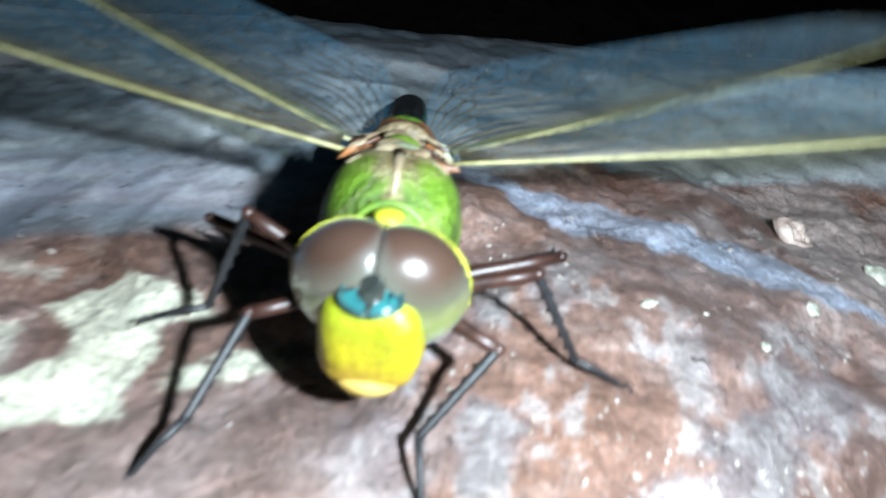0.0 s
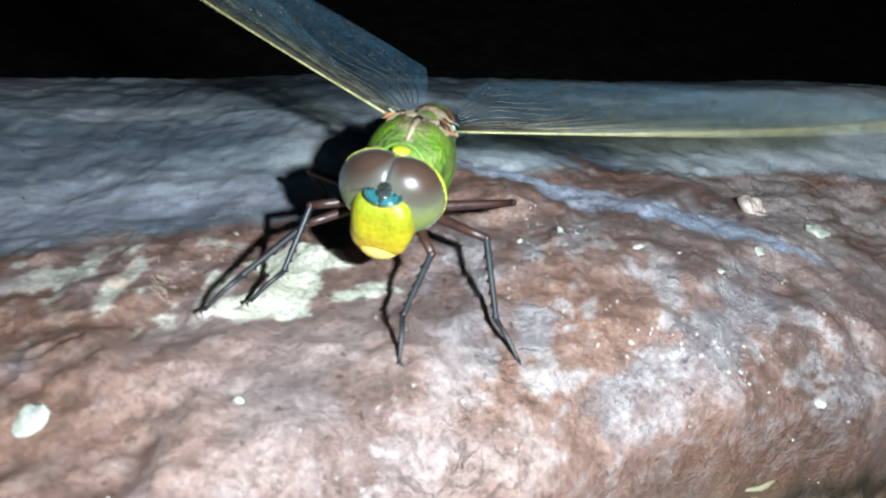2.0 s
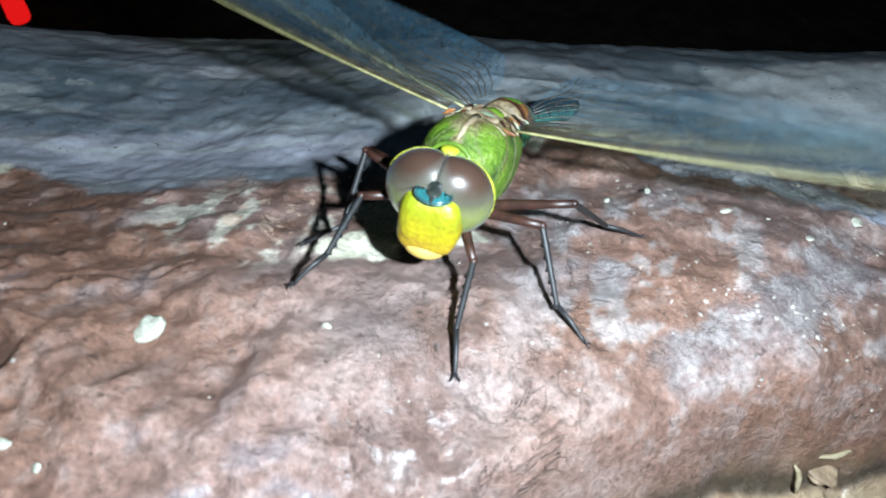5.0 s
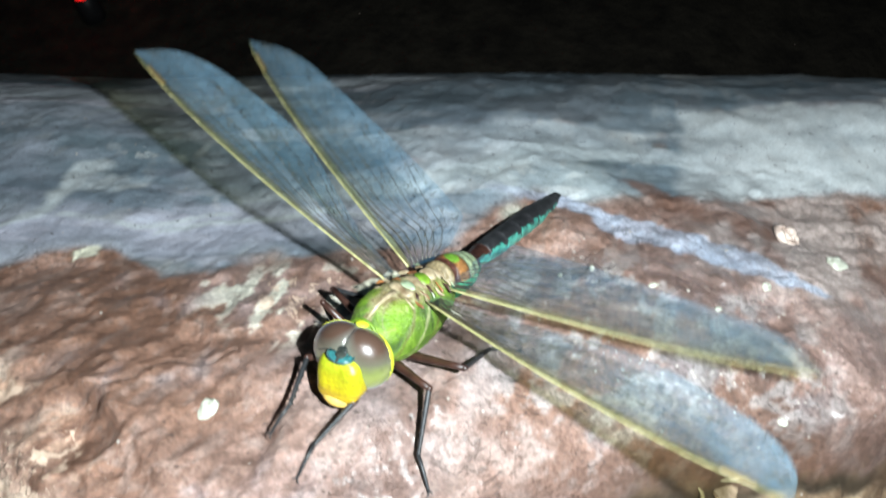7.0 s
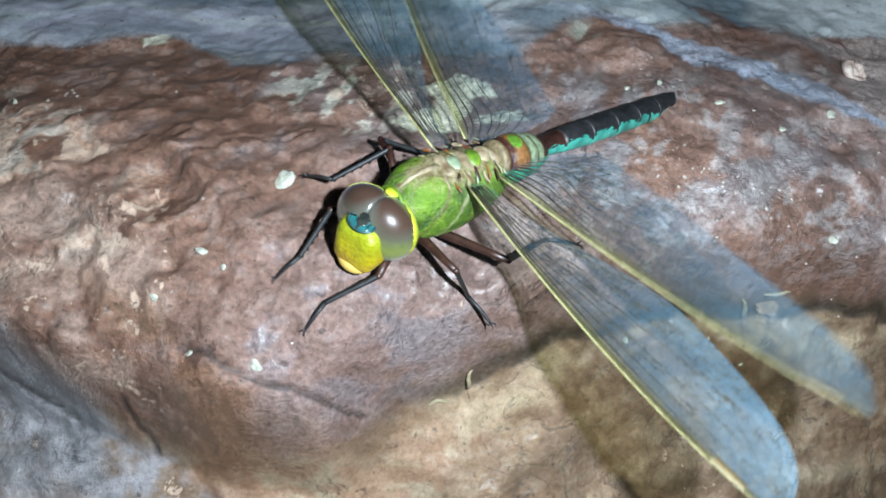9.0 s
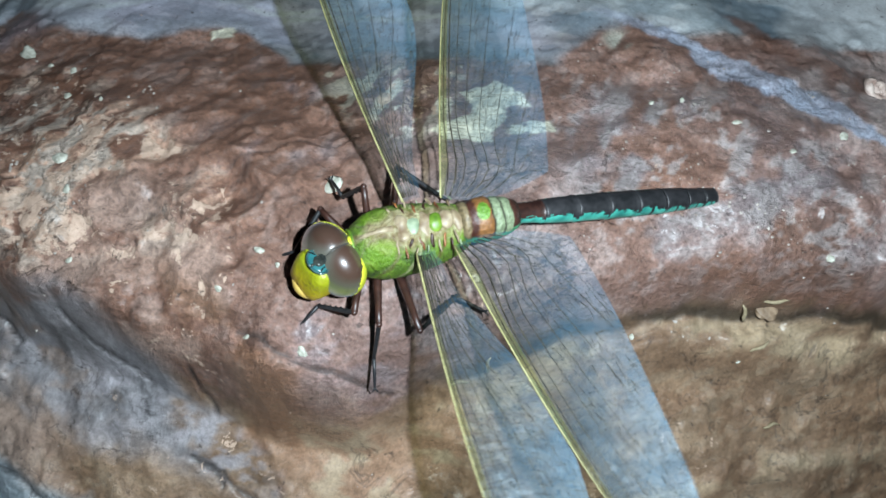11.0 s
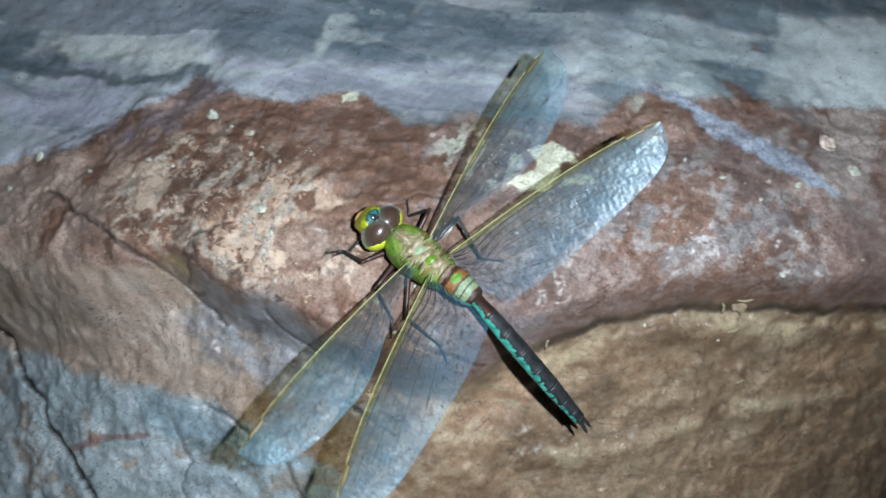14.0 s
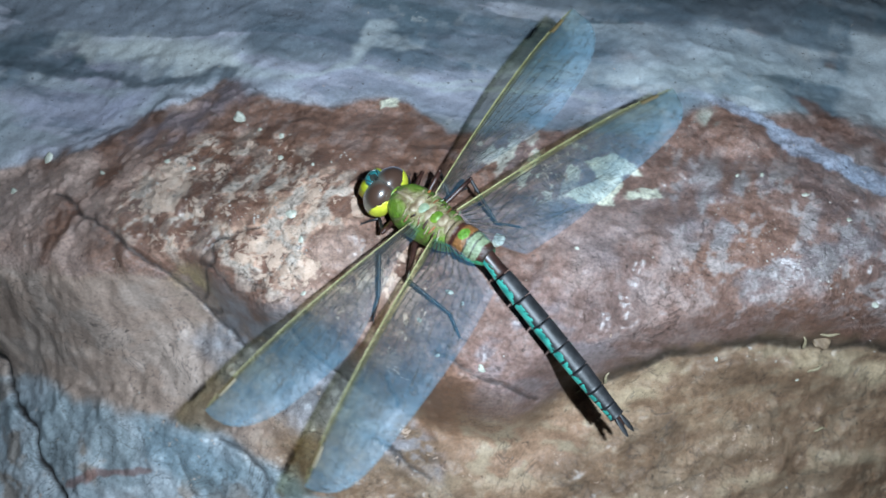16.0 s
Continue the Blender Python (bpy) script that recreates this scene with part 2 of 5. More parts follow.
def membrane_material(name, clear_near, clear_far, milk_near, milk_far, near, far):
    """Clear film in small cells: its haze, sheen painted in as pale colour, grows from near, at the root, to far, at
    the tip and the rear edge.
    """
    n = Nodes(name)
    clear = n.add("ShaderNodeBsdfTransparent")
    x, y, z = n.add("ShaderNodeSeparateXYZ", Vector=n.place()).outputs
    y = n.math("MULTIPLY", n.math("ABSOLUTE", y), 20.0)
    rear = n.ramp(n.math("MULTIPLY", x, -75.0), (0.05, (0, 0, 0)), (0.95, (1, 1, 1)))
    blotch = n.noise(210, 4, 0.6)
    n.put(clear.inputs["Color"], n.mix(rear, n.ramp(y, (0.1, clear_near), (0.9, clear_far)), (0.93, 0.95, 0.95)))
    stretch = n.add("ShaderNodeMapping", Vector=n.place())
    stretch.inputs["Scale"].default_value = (0.55, 1.0, 0.3)
    cells = n.add("ShaderNodeTexVoronoi", Vector=stretch.outputs[0], Scale=1000.0)
    crease = n.bump(n.math("ADD", n.math("MULTIPLY", cells.outputs["Distance"], 0.2), n.math("MULTIPLY", n.noise(150, 3), 1.5)), 0.8, 0.00055)
    shine = n.add("ShaderNodeBsdfGlossy", Color=(0.80, 0.93, 1.0, 1), Roughness=0.36, Normal=crease)
    milk_colour = n.ramp(y, (0.3, milk_near), (0.9, milk_far))
    milk = n.add("ShaderNodeBsdfDiffuse", Color=milk_colour, Normal=crease)
    veil = n.add("ShaderNodeBsdfTranslucent", Color=milk_colour, Normal=crease)
    haze = n.add("ShaderNodeMixShader", Fac=0.4)
    n.put(haze.inputs[1], milk.outputs[0])
    n.put(haze.inputs[2], veil.outputs[0])
    grow = n.math("MULTIPLY", n.ramp(y, (0.15, (near,) * 3), (0.5, (near + 0.3 * (far - near),) * 3), (0.95, (far,) * 3)), n.math("ADD", 0.55, n.math("MULTIPLY", rear, 0.75)))
    amount = n.math("MULTIPLY", grow, n.math("ADD", 0.35, n.math("MULTIPLY", blotch, 1.3)))
    film = n.add("ShaderNodeMixShader", Fac=amount)
    n.put(film.inputs[1], clear.outputs[0])
    n.put(film.inputs[2], haze.outputs[0])
    whole = n.add("ShaderNodeMixShader", Fac=n.math("ADD", 0.007, n.math("MULTIPLY", n.ramp(y, (0.1, (0.2,) * 3), (0.9, (1.0,) * 3)), 0.012)))
    n.put(whole.inputs[1], film.outputs[0])
    n.put(whole.inputs[2], shine.outputs[0])
    n.put(n.out.inputs["Surface"], whole.outputs[0])
    return n.mat


def glow_material(name, colour, strength):
    n = Nodes(name)
    n.set(Base_Color=(0, 0, 0, 1), Emission_Color=(*colour, 1), Emission_Strength=strength)
    return n.mat


ROCK, SOIL, THORAX, BASE, EYE = rock_material(), soil_material(), thorax_material(), base_material(), eye_material()
# far clear tint: amber, deepened to paint in the wing's shadow behind it
MEMBRANE = membrane_material("wing membrane", (0.94, 0.94, 0.92), (0.68, 0.65, 0.44), (0.15, 0.37, 0.55), (0.29, 0.50, 0.66), 0.12, 0.29)
BAND = membrane_material("yellow wing band", (0.86, 0.88, 0.70), (0.68, 0.65, 0.38), (0.40, 0.48, 0.22), (0.36, 0.40, 0.20), 0.30, 0.16)
YELLOW = face_material()
LIP = plain("pale orange lip", (0.50, 0.32, 0.07), (0.66, 0.48, 0.13), 0.45, 900)
RIM = plain("yellow green rim", (0.34, 0.38, 0.02), (0.56, 0.56, 0.045), 0.42, 900)
TURQUOISE = plain("turquoise cuticle", (0.008, 0.10, 0.085), (0.06, 0.36, 0.28), 0.38, 700, 0.45)
TEALDARK = plain("dark teal cuticle", (0.012, 0.03, 0.03), (0.03, 0.08, 0.075), 0.25, 1100, 0.3)
BLACK = plain("black cuticle", (0.006, 0.007, 0.008), (0.020, 0.020, 0.022), 0.5, 1300, 0.4)
MAROON = plain("dark red brown cuticle", (0.013, 0.005, 0.004), (0.046, 0.018, 0.012), 0.42, 900, 0.35)
TAN = plain("tan cuticle", (0.13, 0.085, 0.045), (0.34, 0.28, 0.18), 0.52, 900, 0.5)
BROWN = plain("brown cuticle", (0.05, 0.018, 0.010), (0.26, 0.10, 0.03), 0.45, 700, 0.5)
GREEN = plain("lime cuticle", (0.05, 0.11, 0.010), (0.15, 0.25, 0.022), 0.45, 900, 0.4)
MINT = plain("pale mint band", (0.12, 0.17, 0.10), (0.36, 0.41, 0.28), 0.5, 700, 0.4)
AQUA = plain("aqua cuticle", (0.006, 0.038, 0.05), (0.026, 0.15, 0.15), 0.25, 420, 0.3)
COSTA = plain("yellow costa", (0.17, 0.16, 0.06), (0.36, 0.33, 0.16), 0.45, 1500, 0.3)
VEIN = plain("dark vein", (0.012, 0.010, 0.007), (0.06, 0.048, 0.026), 0.4, 2500, 0.1)
STIGMA = plain("amber wing spot", (0.07, 0.05, 0.02), (0.14, 0.10, 0.04), 0.5, 2000, 0.1)
QUARTZ = plain("pale mineral", (0.24, 0.24, 0.19), (0.54, 0.54, 0.46), 0.5, 1200, 0.7, 0.0004)
SANDY = plain("tan sandstone", (0.13, 0.085, 0.050), (0.28, 0.20, 0.13), 0.6, 900, 0.7, 0.0004)
SHELL = plain("chalky shell", (0.34, 0.24, 0.20), (0.60, 0.50, 0.44), 0.6, 700, 0.8, 0.0005)
GRIT = plain("pale grit", (0.16, 0.13, 0.11), (0.42, 0.38, 0.34), 0.45, 900, 0.3)
STRAW = plain("dry straw", (0.20, 0.16, 0.09), (0.36, 0.30, 0.20), 0.7, 900, 0.5, 0.0002)
CASING = plain("torch casing", (0.02, 0.02, 0.022), (0.035, 0.035, 0.038), 0.45, 500)
GLOSSY = plain("glossy black", (0.008, 0.010, 0.010), (0.03, 0.035, 0.03), 0.08, 1200, 0.1, Coat_Weight=1.0, Coat_Roughness=0.03)
LED = glow_material("torch light", TORCH_COLOUR, TORCH_STRENGTH)
RED_GLOW = glow_material("red light", (1.0, 0.012, 0.012), 0.4)


# ---- mesh helpers ----
def part(name, bm, material, parent, label="", smooth=True):
    """Links a bmesh as one mesh object under a thing or a part (or as a thing of its own)."""
    mesh = bpy.data.meshes.new(name)
    bm.to_mesh(mesh)
    bm.free()
    for m in material if isinstance(material, (list, tuple)) else (material,):
        mesh.materials.append(m)
    if smooth:
        mesh.shade_smooth()
    ob = new(name, mesh)
    ob.parent = parent
    return tagged(ob, label) if label else ob


def ellipsoid(bm, centre, radii, turn=(0, 0, 0), around=20, rows=12, clip=None, index=0):
    """Adds an ellipsoid (millimetres, degrees); clip flattens it at the plane y = 0 on the side of that sign."""
    m = pose(*[c * MM for c in centre], *turn)
    made = bmesh.ops.create_uvsphere(bm, u_segments=around, v_segments=rows, radius=1)["verts"]
    for v in made:
        v.co = m @ Vector([c * r * MM for c, r in zip(v.co, radii)])
        if clip and v.co.y * clip < 0.00003:
            v.co.y = 0.00003 * clip
    for f in {f for v in made for f in v.link_faces}:
        f.material_index = index
    return made


def loft(bm, stations, around=28, power=2.0, pick=None):
    """Skins rings that stand across x: rows of (x, half width, half height, middle height) in millimetres.
    pick(i, a): the material index of the face behind ring i at the angle a from the top."""
    rings = []
    for x, w, h, z in stations:
        ring = []
        for k in range(around):
            a = math.tau * k / around
            s, c = math.sin(a), math.cos(a)
            ring.append(bm.verts.new((x * MM, w * MM * math.copysign(abs(s) ** (2 / power), s), (z + h * math.copysign(abs(c) ** (2 / power), c)) * MM)))
        rings.append(ring)
    for i, (a, b) in enumerate(zip(rings, rings[1:])):
        for k in range(around):
            f = bm.faces.new((a[k], b[k], b[(k + 1) % around], a[(k + 1) % around]))
            if pick:
                f.material_index = pick(i, math.degrees(math.tau * (k + 0.5) / around))
    bm.faces.new(rings[0])
    bm.faces.new(rings[-1][::-1])
    bmesh.ops.recalc_face_normals(bm, faces=bm.faces)


def tube(bm, points, radii, sides=6):
    """A tapering tube through points (millimetres)."""
    points = [Vector(p) * MM for p in points]
    rings = []
    for i, p in enumerate(points):
        way = (points[min(i + 1, len(points) - 1)] - points[max(i - 1, 0)]).normalized()
        u = way.cross(Vector((0.13, 0.21, 0.97))).normalized()
        v = way.cross(u)
        r = (radii[i] if isinstance(radii, (list, tuple)) else radii) * MM
        rings.append([bm.verts.new(p + u * (r * math.cos(math.tau * k / sides)) + v * (r * math.sin(math.tau * k / sides))) for k in range(sides)])
    for a, b in zip(rings, rings[1:]):
        for k in range(sides):
            bm.faces.new((a[k], a[(k + 1) % sides], b[(k + 1) % sides], b[k]))
    bm.faces.new(rings[0][::-1])
    bm.faces.new(rings[-1])


# ---- the rock ----
TABLE = np.random.RandomState(7).rand(256, 256)


def value_noise(x, y):
    xi, yi = np.floor(x).astype(int), np.floor(y).astype(int)
    u, v = x - xi, y - yi
    u, v = u * u * u * (u * (u * 6 - 15) + 10), v * v * v * (v * (v * 6 - 15) + 10)
    at = lambda i, j: TABLE[(xi + i) % 256, (yi + j) % 256]
    return (at(0, 0) * (1 - u) + at(1, 0) * u) * (1 - v) + (at(0, 1) * (1 - u) + at(1, 1) * u) * v


def fbm(x, y, size, octaves=4, seed=0.0):
    """Fractal noise of about -1 to 1 whose largest lumps are size millimetres across."""
    total, weight, reach = 0.0, 1.0, 0.0
    for k in range(octaves):
        c, s = math.cos(0.7 * k + seed), math.sin(0.7 * k + seed)
        f = 1000.0 / size * 2.03 ** k
        total = total + weight * (2 * value_noise((x * c - y * s) * f + 31.7 * k + seed * 17, (x * s + y * c) * f + 11.3 * k + seed * 29) - 1)
        reach += weight
        weight *= 0.5
    return total / reach * 1.6


def smooth(a, b, v):
    u = np.clip((v - a) / (b - a), 0, 1)
    return u * u * (3 - 2 * u)


def to_line(x, y, line):
    """The distance to a line of corners (millimetres)."""
    best = np.full(x.shape, 9.0)
    for (ax, ay), (bx, by) in zip(line, line[1:]):
        ax, ay, dx, dy = ax * MM, ay * MM, (bx - ax) * MM, (by - ay) * MM
        u = np.clip(((x - ax) * dx + (y - ay) * dy) / (dx * dx + dy * dy), 0, 1)
        best = np.minimum(best, np.hypot(x - ax - u * dx, y - ay - u * dy))
    return best


def inside(x, y, corners):
    """The signed distance into a closed outline (millimetres), positive inside."""
    ring = list(corners) + [corners[0]]
    odd = np.zeros(x.shape, bool)
    for (ax, ay), (bx, by) in zip(ring, ring[1:]):
        ax, ay, bx, by = ax * MM, ay * MM, bx * MM, by * MM
        if ay != by:
            odd ^= ((ay > y) != (by > y)) & (x < (bx - ax) * (y - ay) / (by - ay) + ax)
    d = to_line(x, y, ring)
    return np.where(odd, d, -d)


# broad form: a domed boulder with swells, and the lower stones in front of its broken edge
EDGE = [(-300, -60.0), (-130, -52.0), (-85, -46.0), (-62, -39.0), (-45, -45.0), (-22, -46.0), (0, -48.0), (14, -45.5), (22, -34.5), (34, -25.5), (47, -16.0), (60, -8.5), (75, -2.5), (90, 0.5), (104, 7.5), (130, 17.0), (300, 30.0)]
MAIN = [-0.032, 0.043, -0.25, -0.031, 0.023, -0.385]

LOW = [0.311, -0.357, 0.936, -0.588, 0.201, 0.081]
SWELLS = [0.27, 0.03, -0.31, 0.3, 0.6, 0.08, 0.08, 0.18, 0.29, 0.66, -0.33, -0.2, 0.14, 0.57, -0.23, 0.26, -0.5, -0.15, 0.63, -0.5, -0.15, -0.29, -0.23, 0.02]
CENTRES = [(-0.12 + 0.048 * i, -0.048 + 0.036 * j) for i in range(6) for j in range(4)]


def broad_form(x, y):
    terms = (0 * x + 1, x * 10, y * 10, x * x * 100, x * y * 100, y * y * 100)
    dome = sum(0.05 * c * t for c, t in zip(MAIN, terms))
    for c, (a, b) in zip(SWELLS, CENTRES):
        dome = dome + 0.02 * c * np.exp(-((x - a) ** 2 + (y - b) ** 2) / (2 * 0.03 ** 2))
    low = np.minimum(sum(0.05 * c * t for c, t in zip(LOW, terms)), dome + 0.002)
    line = to_line(x, y, EDGE)
    ex, ey = zip(*EDGE)
    side = np.where(y > np.interp(x, np.array(ex) * MM, np.array(ey) * MM), line, -line)
    u = smooth(-0.004 - 0.020 * smooth(-0.055, -0.085, x), 0.006, side)
    return low + (dome - low) * u, side


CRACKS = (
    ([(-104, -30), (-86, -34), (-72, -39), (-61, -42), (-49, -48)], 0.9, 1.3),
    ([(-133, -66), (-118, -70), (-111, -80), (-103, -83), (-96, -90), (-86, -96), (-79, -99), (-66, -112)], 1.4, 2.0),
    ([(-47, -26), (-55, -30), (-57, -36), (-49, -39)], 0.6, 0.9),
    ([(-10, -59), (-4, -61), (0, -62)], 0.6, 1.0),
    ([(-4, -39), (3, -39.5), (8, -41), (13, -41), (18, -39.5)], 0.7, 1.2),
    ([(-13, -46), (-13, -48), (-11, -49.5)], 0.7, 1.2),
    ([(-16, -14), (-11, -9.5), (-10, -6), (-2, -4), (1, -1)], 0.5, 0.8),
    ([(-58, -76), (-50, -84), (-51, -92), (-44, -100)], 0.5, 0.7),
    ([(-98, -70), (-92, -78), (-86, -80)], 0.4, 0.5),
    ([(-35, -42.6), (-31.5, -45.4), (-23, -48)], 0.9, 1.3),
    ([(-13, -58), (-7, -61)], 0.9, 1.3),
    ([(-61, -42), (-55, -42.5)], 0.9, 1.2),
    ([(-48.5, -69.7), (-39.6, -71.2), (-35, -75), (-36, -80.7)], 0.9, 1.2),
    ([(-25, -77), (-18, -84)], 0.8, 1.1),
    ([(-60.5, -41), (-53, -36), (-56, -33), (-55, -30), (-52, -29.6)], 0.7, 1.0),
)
PINK = [(-86, -31), (-83, -17), (-74, -4), (-60, 1), (-52, 1), (-45, -4.5), (-36, -7.5), (-25, -16), (-28, -19.5), (-34, -24), (-31, -33), (-37, -38), (-52, -35.6), (-57, -34), (-67, -37), (-78, -36)]
ROSY = [(-21, -20.5), (-16.6, -17), (-14, -19.5), (-11.6, -24.8), (-17, -29), (-21, -33), (-25, -35), (-31, -35.8), (-26, -30)]
PEACH = [(-65, -27), (-55, -23), (-50, -16.5), (-45, -18.6), (-51, -27), (-59.5, -30)]
BLUSH = [(-34, -24), (-20, -20), (-10, -26), (-5, -40), (-8, -48), (-22, -46), (-36, -40)]
RUST = [(-19, -33.5), (6.5, -40.5), (1.5, -60), (-7, -54), (-1.6, -43.5), (-16, -37.4)]
GLINTS = ([(32, 20.5), (40, 24.5), (51, 27.4), (54, 26.7)], [(60.6, 29.5), (64, 28), (72.7, 26.4)], [(78.8, 14.3), (78, 8.3), (81, 4), (89, 5.7)])
NOTCH = [(61, 57), (65, 49.5), (72, 46.5), (84, 45)]
GREYSTONE = [(67, 57), (70, 50), (81, 55.3), (91.5, 59), (104, 60.7), (140, 62), (140, 100), (67, 90)]
BLUE = [(-400, 0), (-130, -30), (-116, -23), (-104, -13), (-93, 2), (-85, 15), (-71, 11), (-54, 15), (-35, 22), (-19, 15), (-11, 21), (10, 27),
        (25, 29), (34, 42), (41, 49), (55, 50), (79, 60), (140, 62), (400, 60), (400, 400), (-400, 400)]
TEAL = [(-400, -76), (-133, -77), (-105, -73), (-74, -72), (-53, -68), (-40, -68), (-30, -69), (-22, -74.6), (-12, -75), (-6.5, -79), (0, -110), (0, -400), (-400, -400)]
STRIP = [(30, 47), (41.8, 48.4), (47.9, 49.1), (54.9, 45), (65.9, 40.6), (80, 36.4), (87.3, 32.4), (92, 29.5), (82.5, 29), (72.3, 31.3), (61.8, 34.8), (54, 38.5), (51, 42.3), (44.3, 44.5), (30, 45)]
LICHEN = (
    [(13, 16.5), (15, 19.5), (18.5, 21.5), (23.5, 19.5), (24.5, 16.5), (22.3, 14.8), (23.6, 11.5), (22, 8), (19, 6.2), (15.5, 4.2), (12, 5.5), (13.5, 8.8), (16.5, 11.5), (15.5, 14.5)],
    [(25, 12.3), (28, 14), (31.5, 13.5), (30.5, 11.5), (25.2, 10.2)], [(-40, 20), (-36, 21), (-35, 18), (-39, 17)],
)
GRAZING_SHEEN = [(-12, 18), (12, 20), (16, 4), (4, -6), (-8, -10), (-14, 2)]
BLEACHED = [(66, 30), (84, 26), (120, 24), (120, 70), (84, 58), (72, 48)]
CRUST = [(-14, 16), (-2, 20), (11, 21), (15, 13), (11, 5), (2, 4), (-10, 6)]
LUMPS = [(-34, -44), (20, -44), (32, -22), (10, -4), (-14, -2), (-34, -8)]
HAZEL = [(-70, 14), (-54, 17), (-35, 24), (-19, 17), (-11, 23), (12, 29), (26, 33), (20, 44), (-20, 42), (-60, 33)]
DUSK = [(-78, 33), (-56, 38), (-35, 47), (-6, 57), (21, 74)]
LILAC = [(-141, -3.3), (-121, 0), (-97, 11.3), (-100, 3), (-105, -8.5), (-124, -14)]
CHALK = [(-134, 19.5), (-102, 24), (-82.5, 20.5), (-83, 17.2), (-112, 12), (-140, 12.6)]
PLUM = [(-104, -15), (-101.5, -1), (-88.5, 3), (-82, 15), (-66, 11.4), (-75, 4), (-77, -5), (-84, -14)]
MIST = [(17, 52), (33, 64), (56, 71), (70, 67), (62, 50), (41, 49.4), (20, 46)]
PALE = (([(-156, 6.5), (-139, 14.5), (-114, 18), (-87, 16.5), (-78, 16.6)], 6), ([(-74, 15.5), (-56, 28.5), (-51, 46)], 3), ([(0, 46), (18, 52), (33, 48.5), (41, 44)], 4), ([(-30, 30), (-8, 36), (10, 38)], 2.5), ([(-56, 36), (-41, 45)], 2.5), ([(-50, 29), (-32, 32), (-19, 37)], 2.2))
SLATE = [(-56, -43), (-33, -41), (-21, -45.7), (-11, -50), (1, -60.5), (-8, -60), (-26, -60), (-45, -58), (-60, -51)]
RUSSET = [(-5, -44), (8, -45), (16, -42), (26, -34), (34, -34), (30, -48), (16, -58), (-3, -58)]
SILL = [(30, -58), (44, -54), (58, -47.7), (68, -39.7), (78, -32), (93, -24.3), (110, -15.4), (124, -7.8), (150, 2)]
VIOLET_GLARE = ([(5, -25), (12, -21), (21, -21), (29, -25), (20, -34), (9, -38), (2, -35)], [(-22, -7.4), (-18, -3.4), (-10, -1.3), (-4, 0), (-2.3, -4), (-13, -9.6)], [(-25, 12), (-12, 11), (-8, 7), (-22, 8)])
FILM = [(24, 2), (40, 14), (56, 20), (78, 18), (82, 8), (66, 2), (50, 6), (38, -4), (26, -14), (16, -8)]
WHITISH = [(30, -7), (36, -9), (32, -14)]
CLOUD = [(27, -4), (34, 2), (41, 4), (54, 2), (44, -10), (32, -12)]
MOTTLE = [(28, 26), (60, 30), (84, 22), (92, 6), (70, 0), (48, -8), (34, 2)]


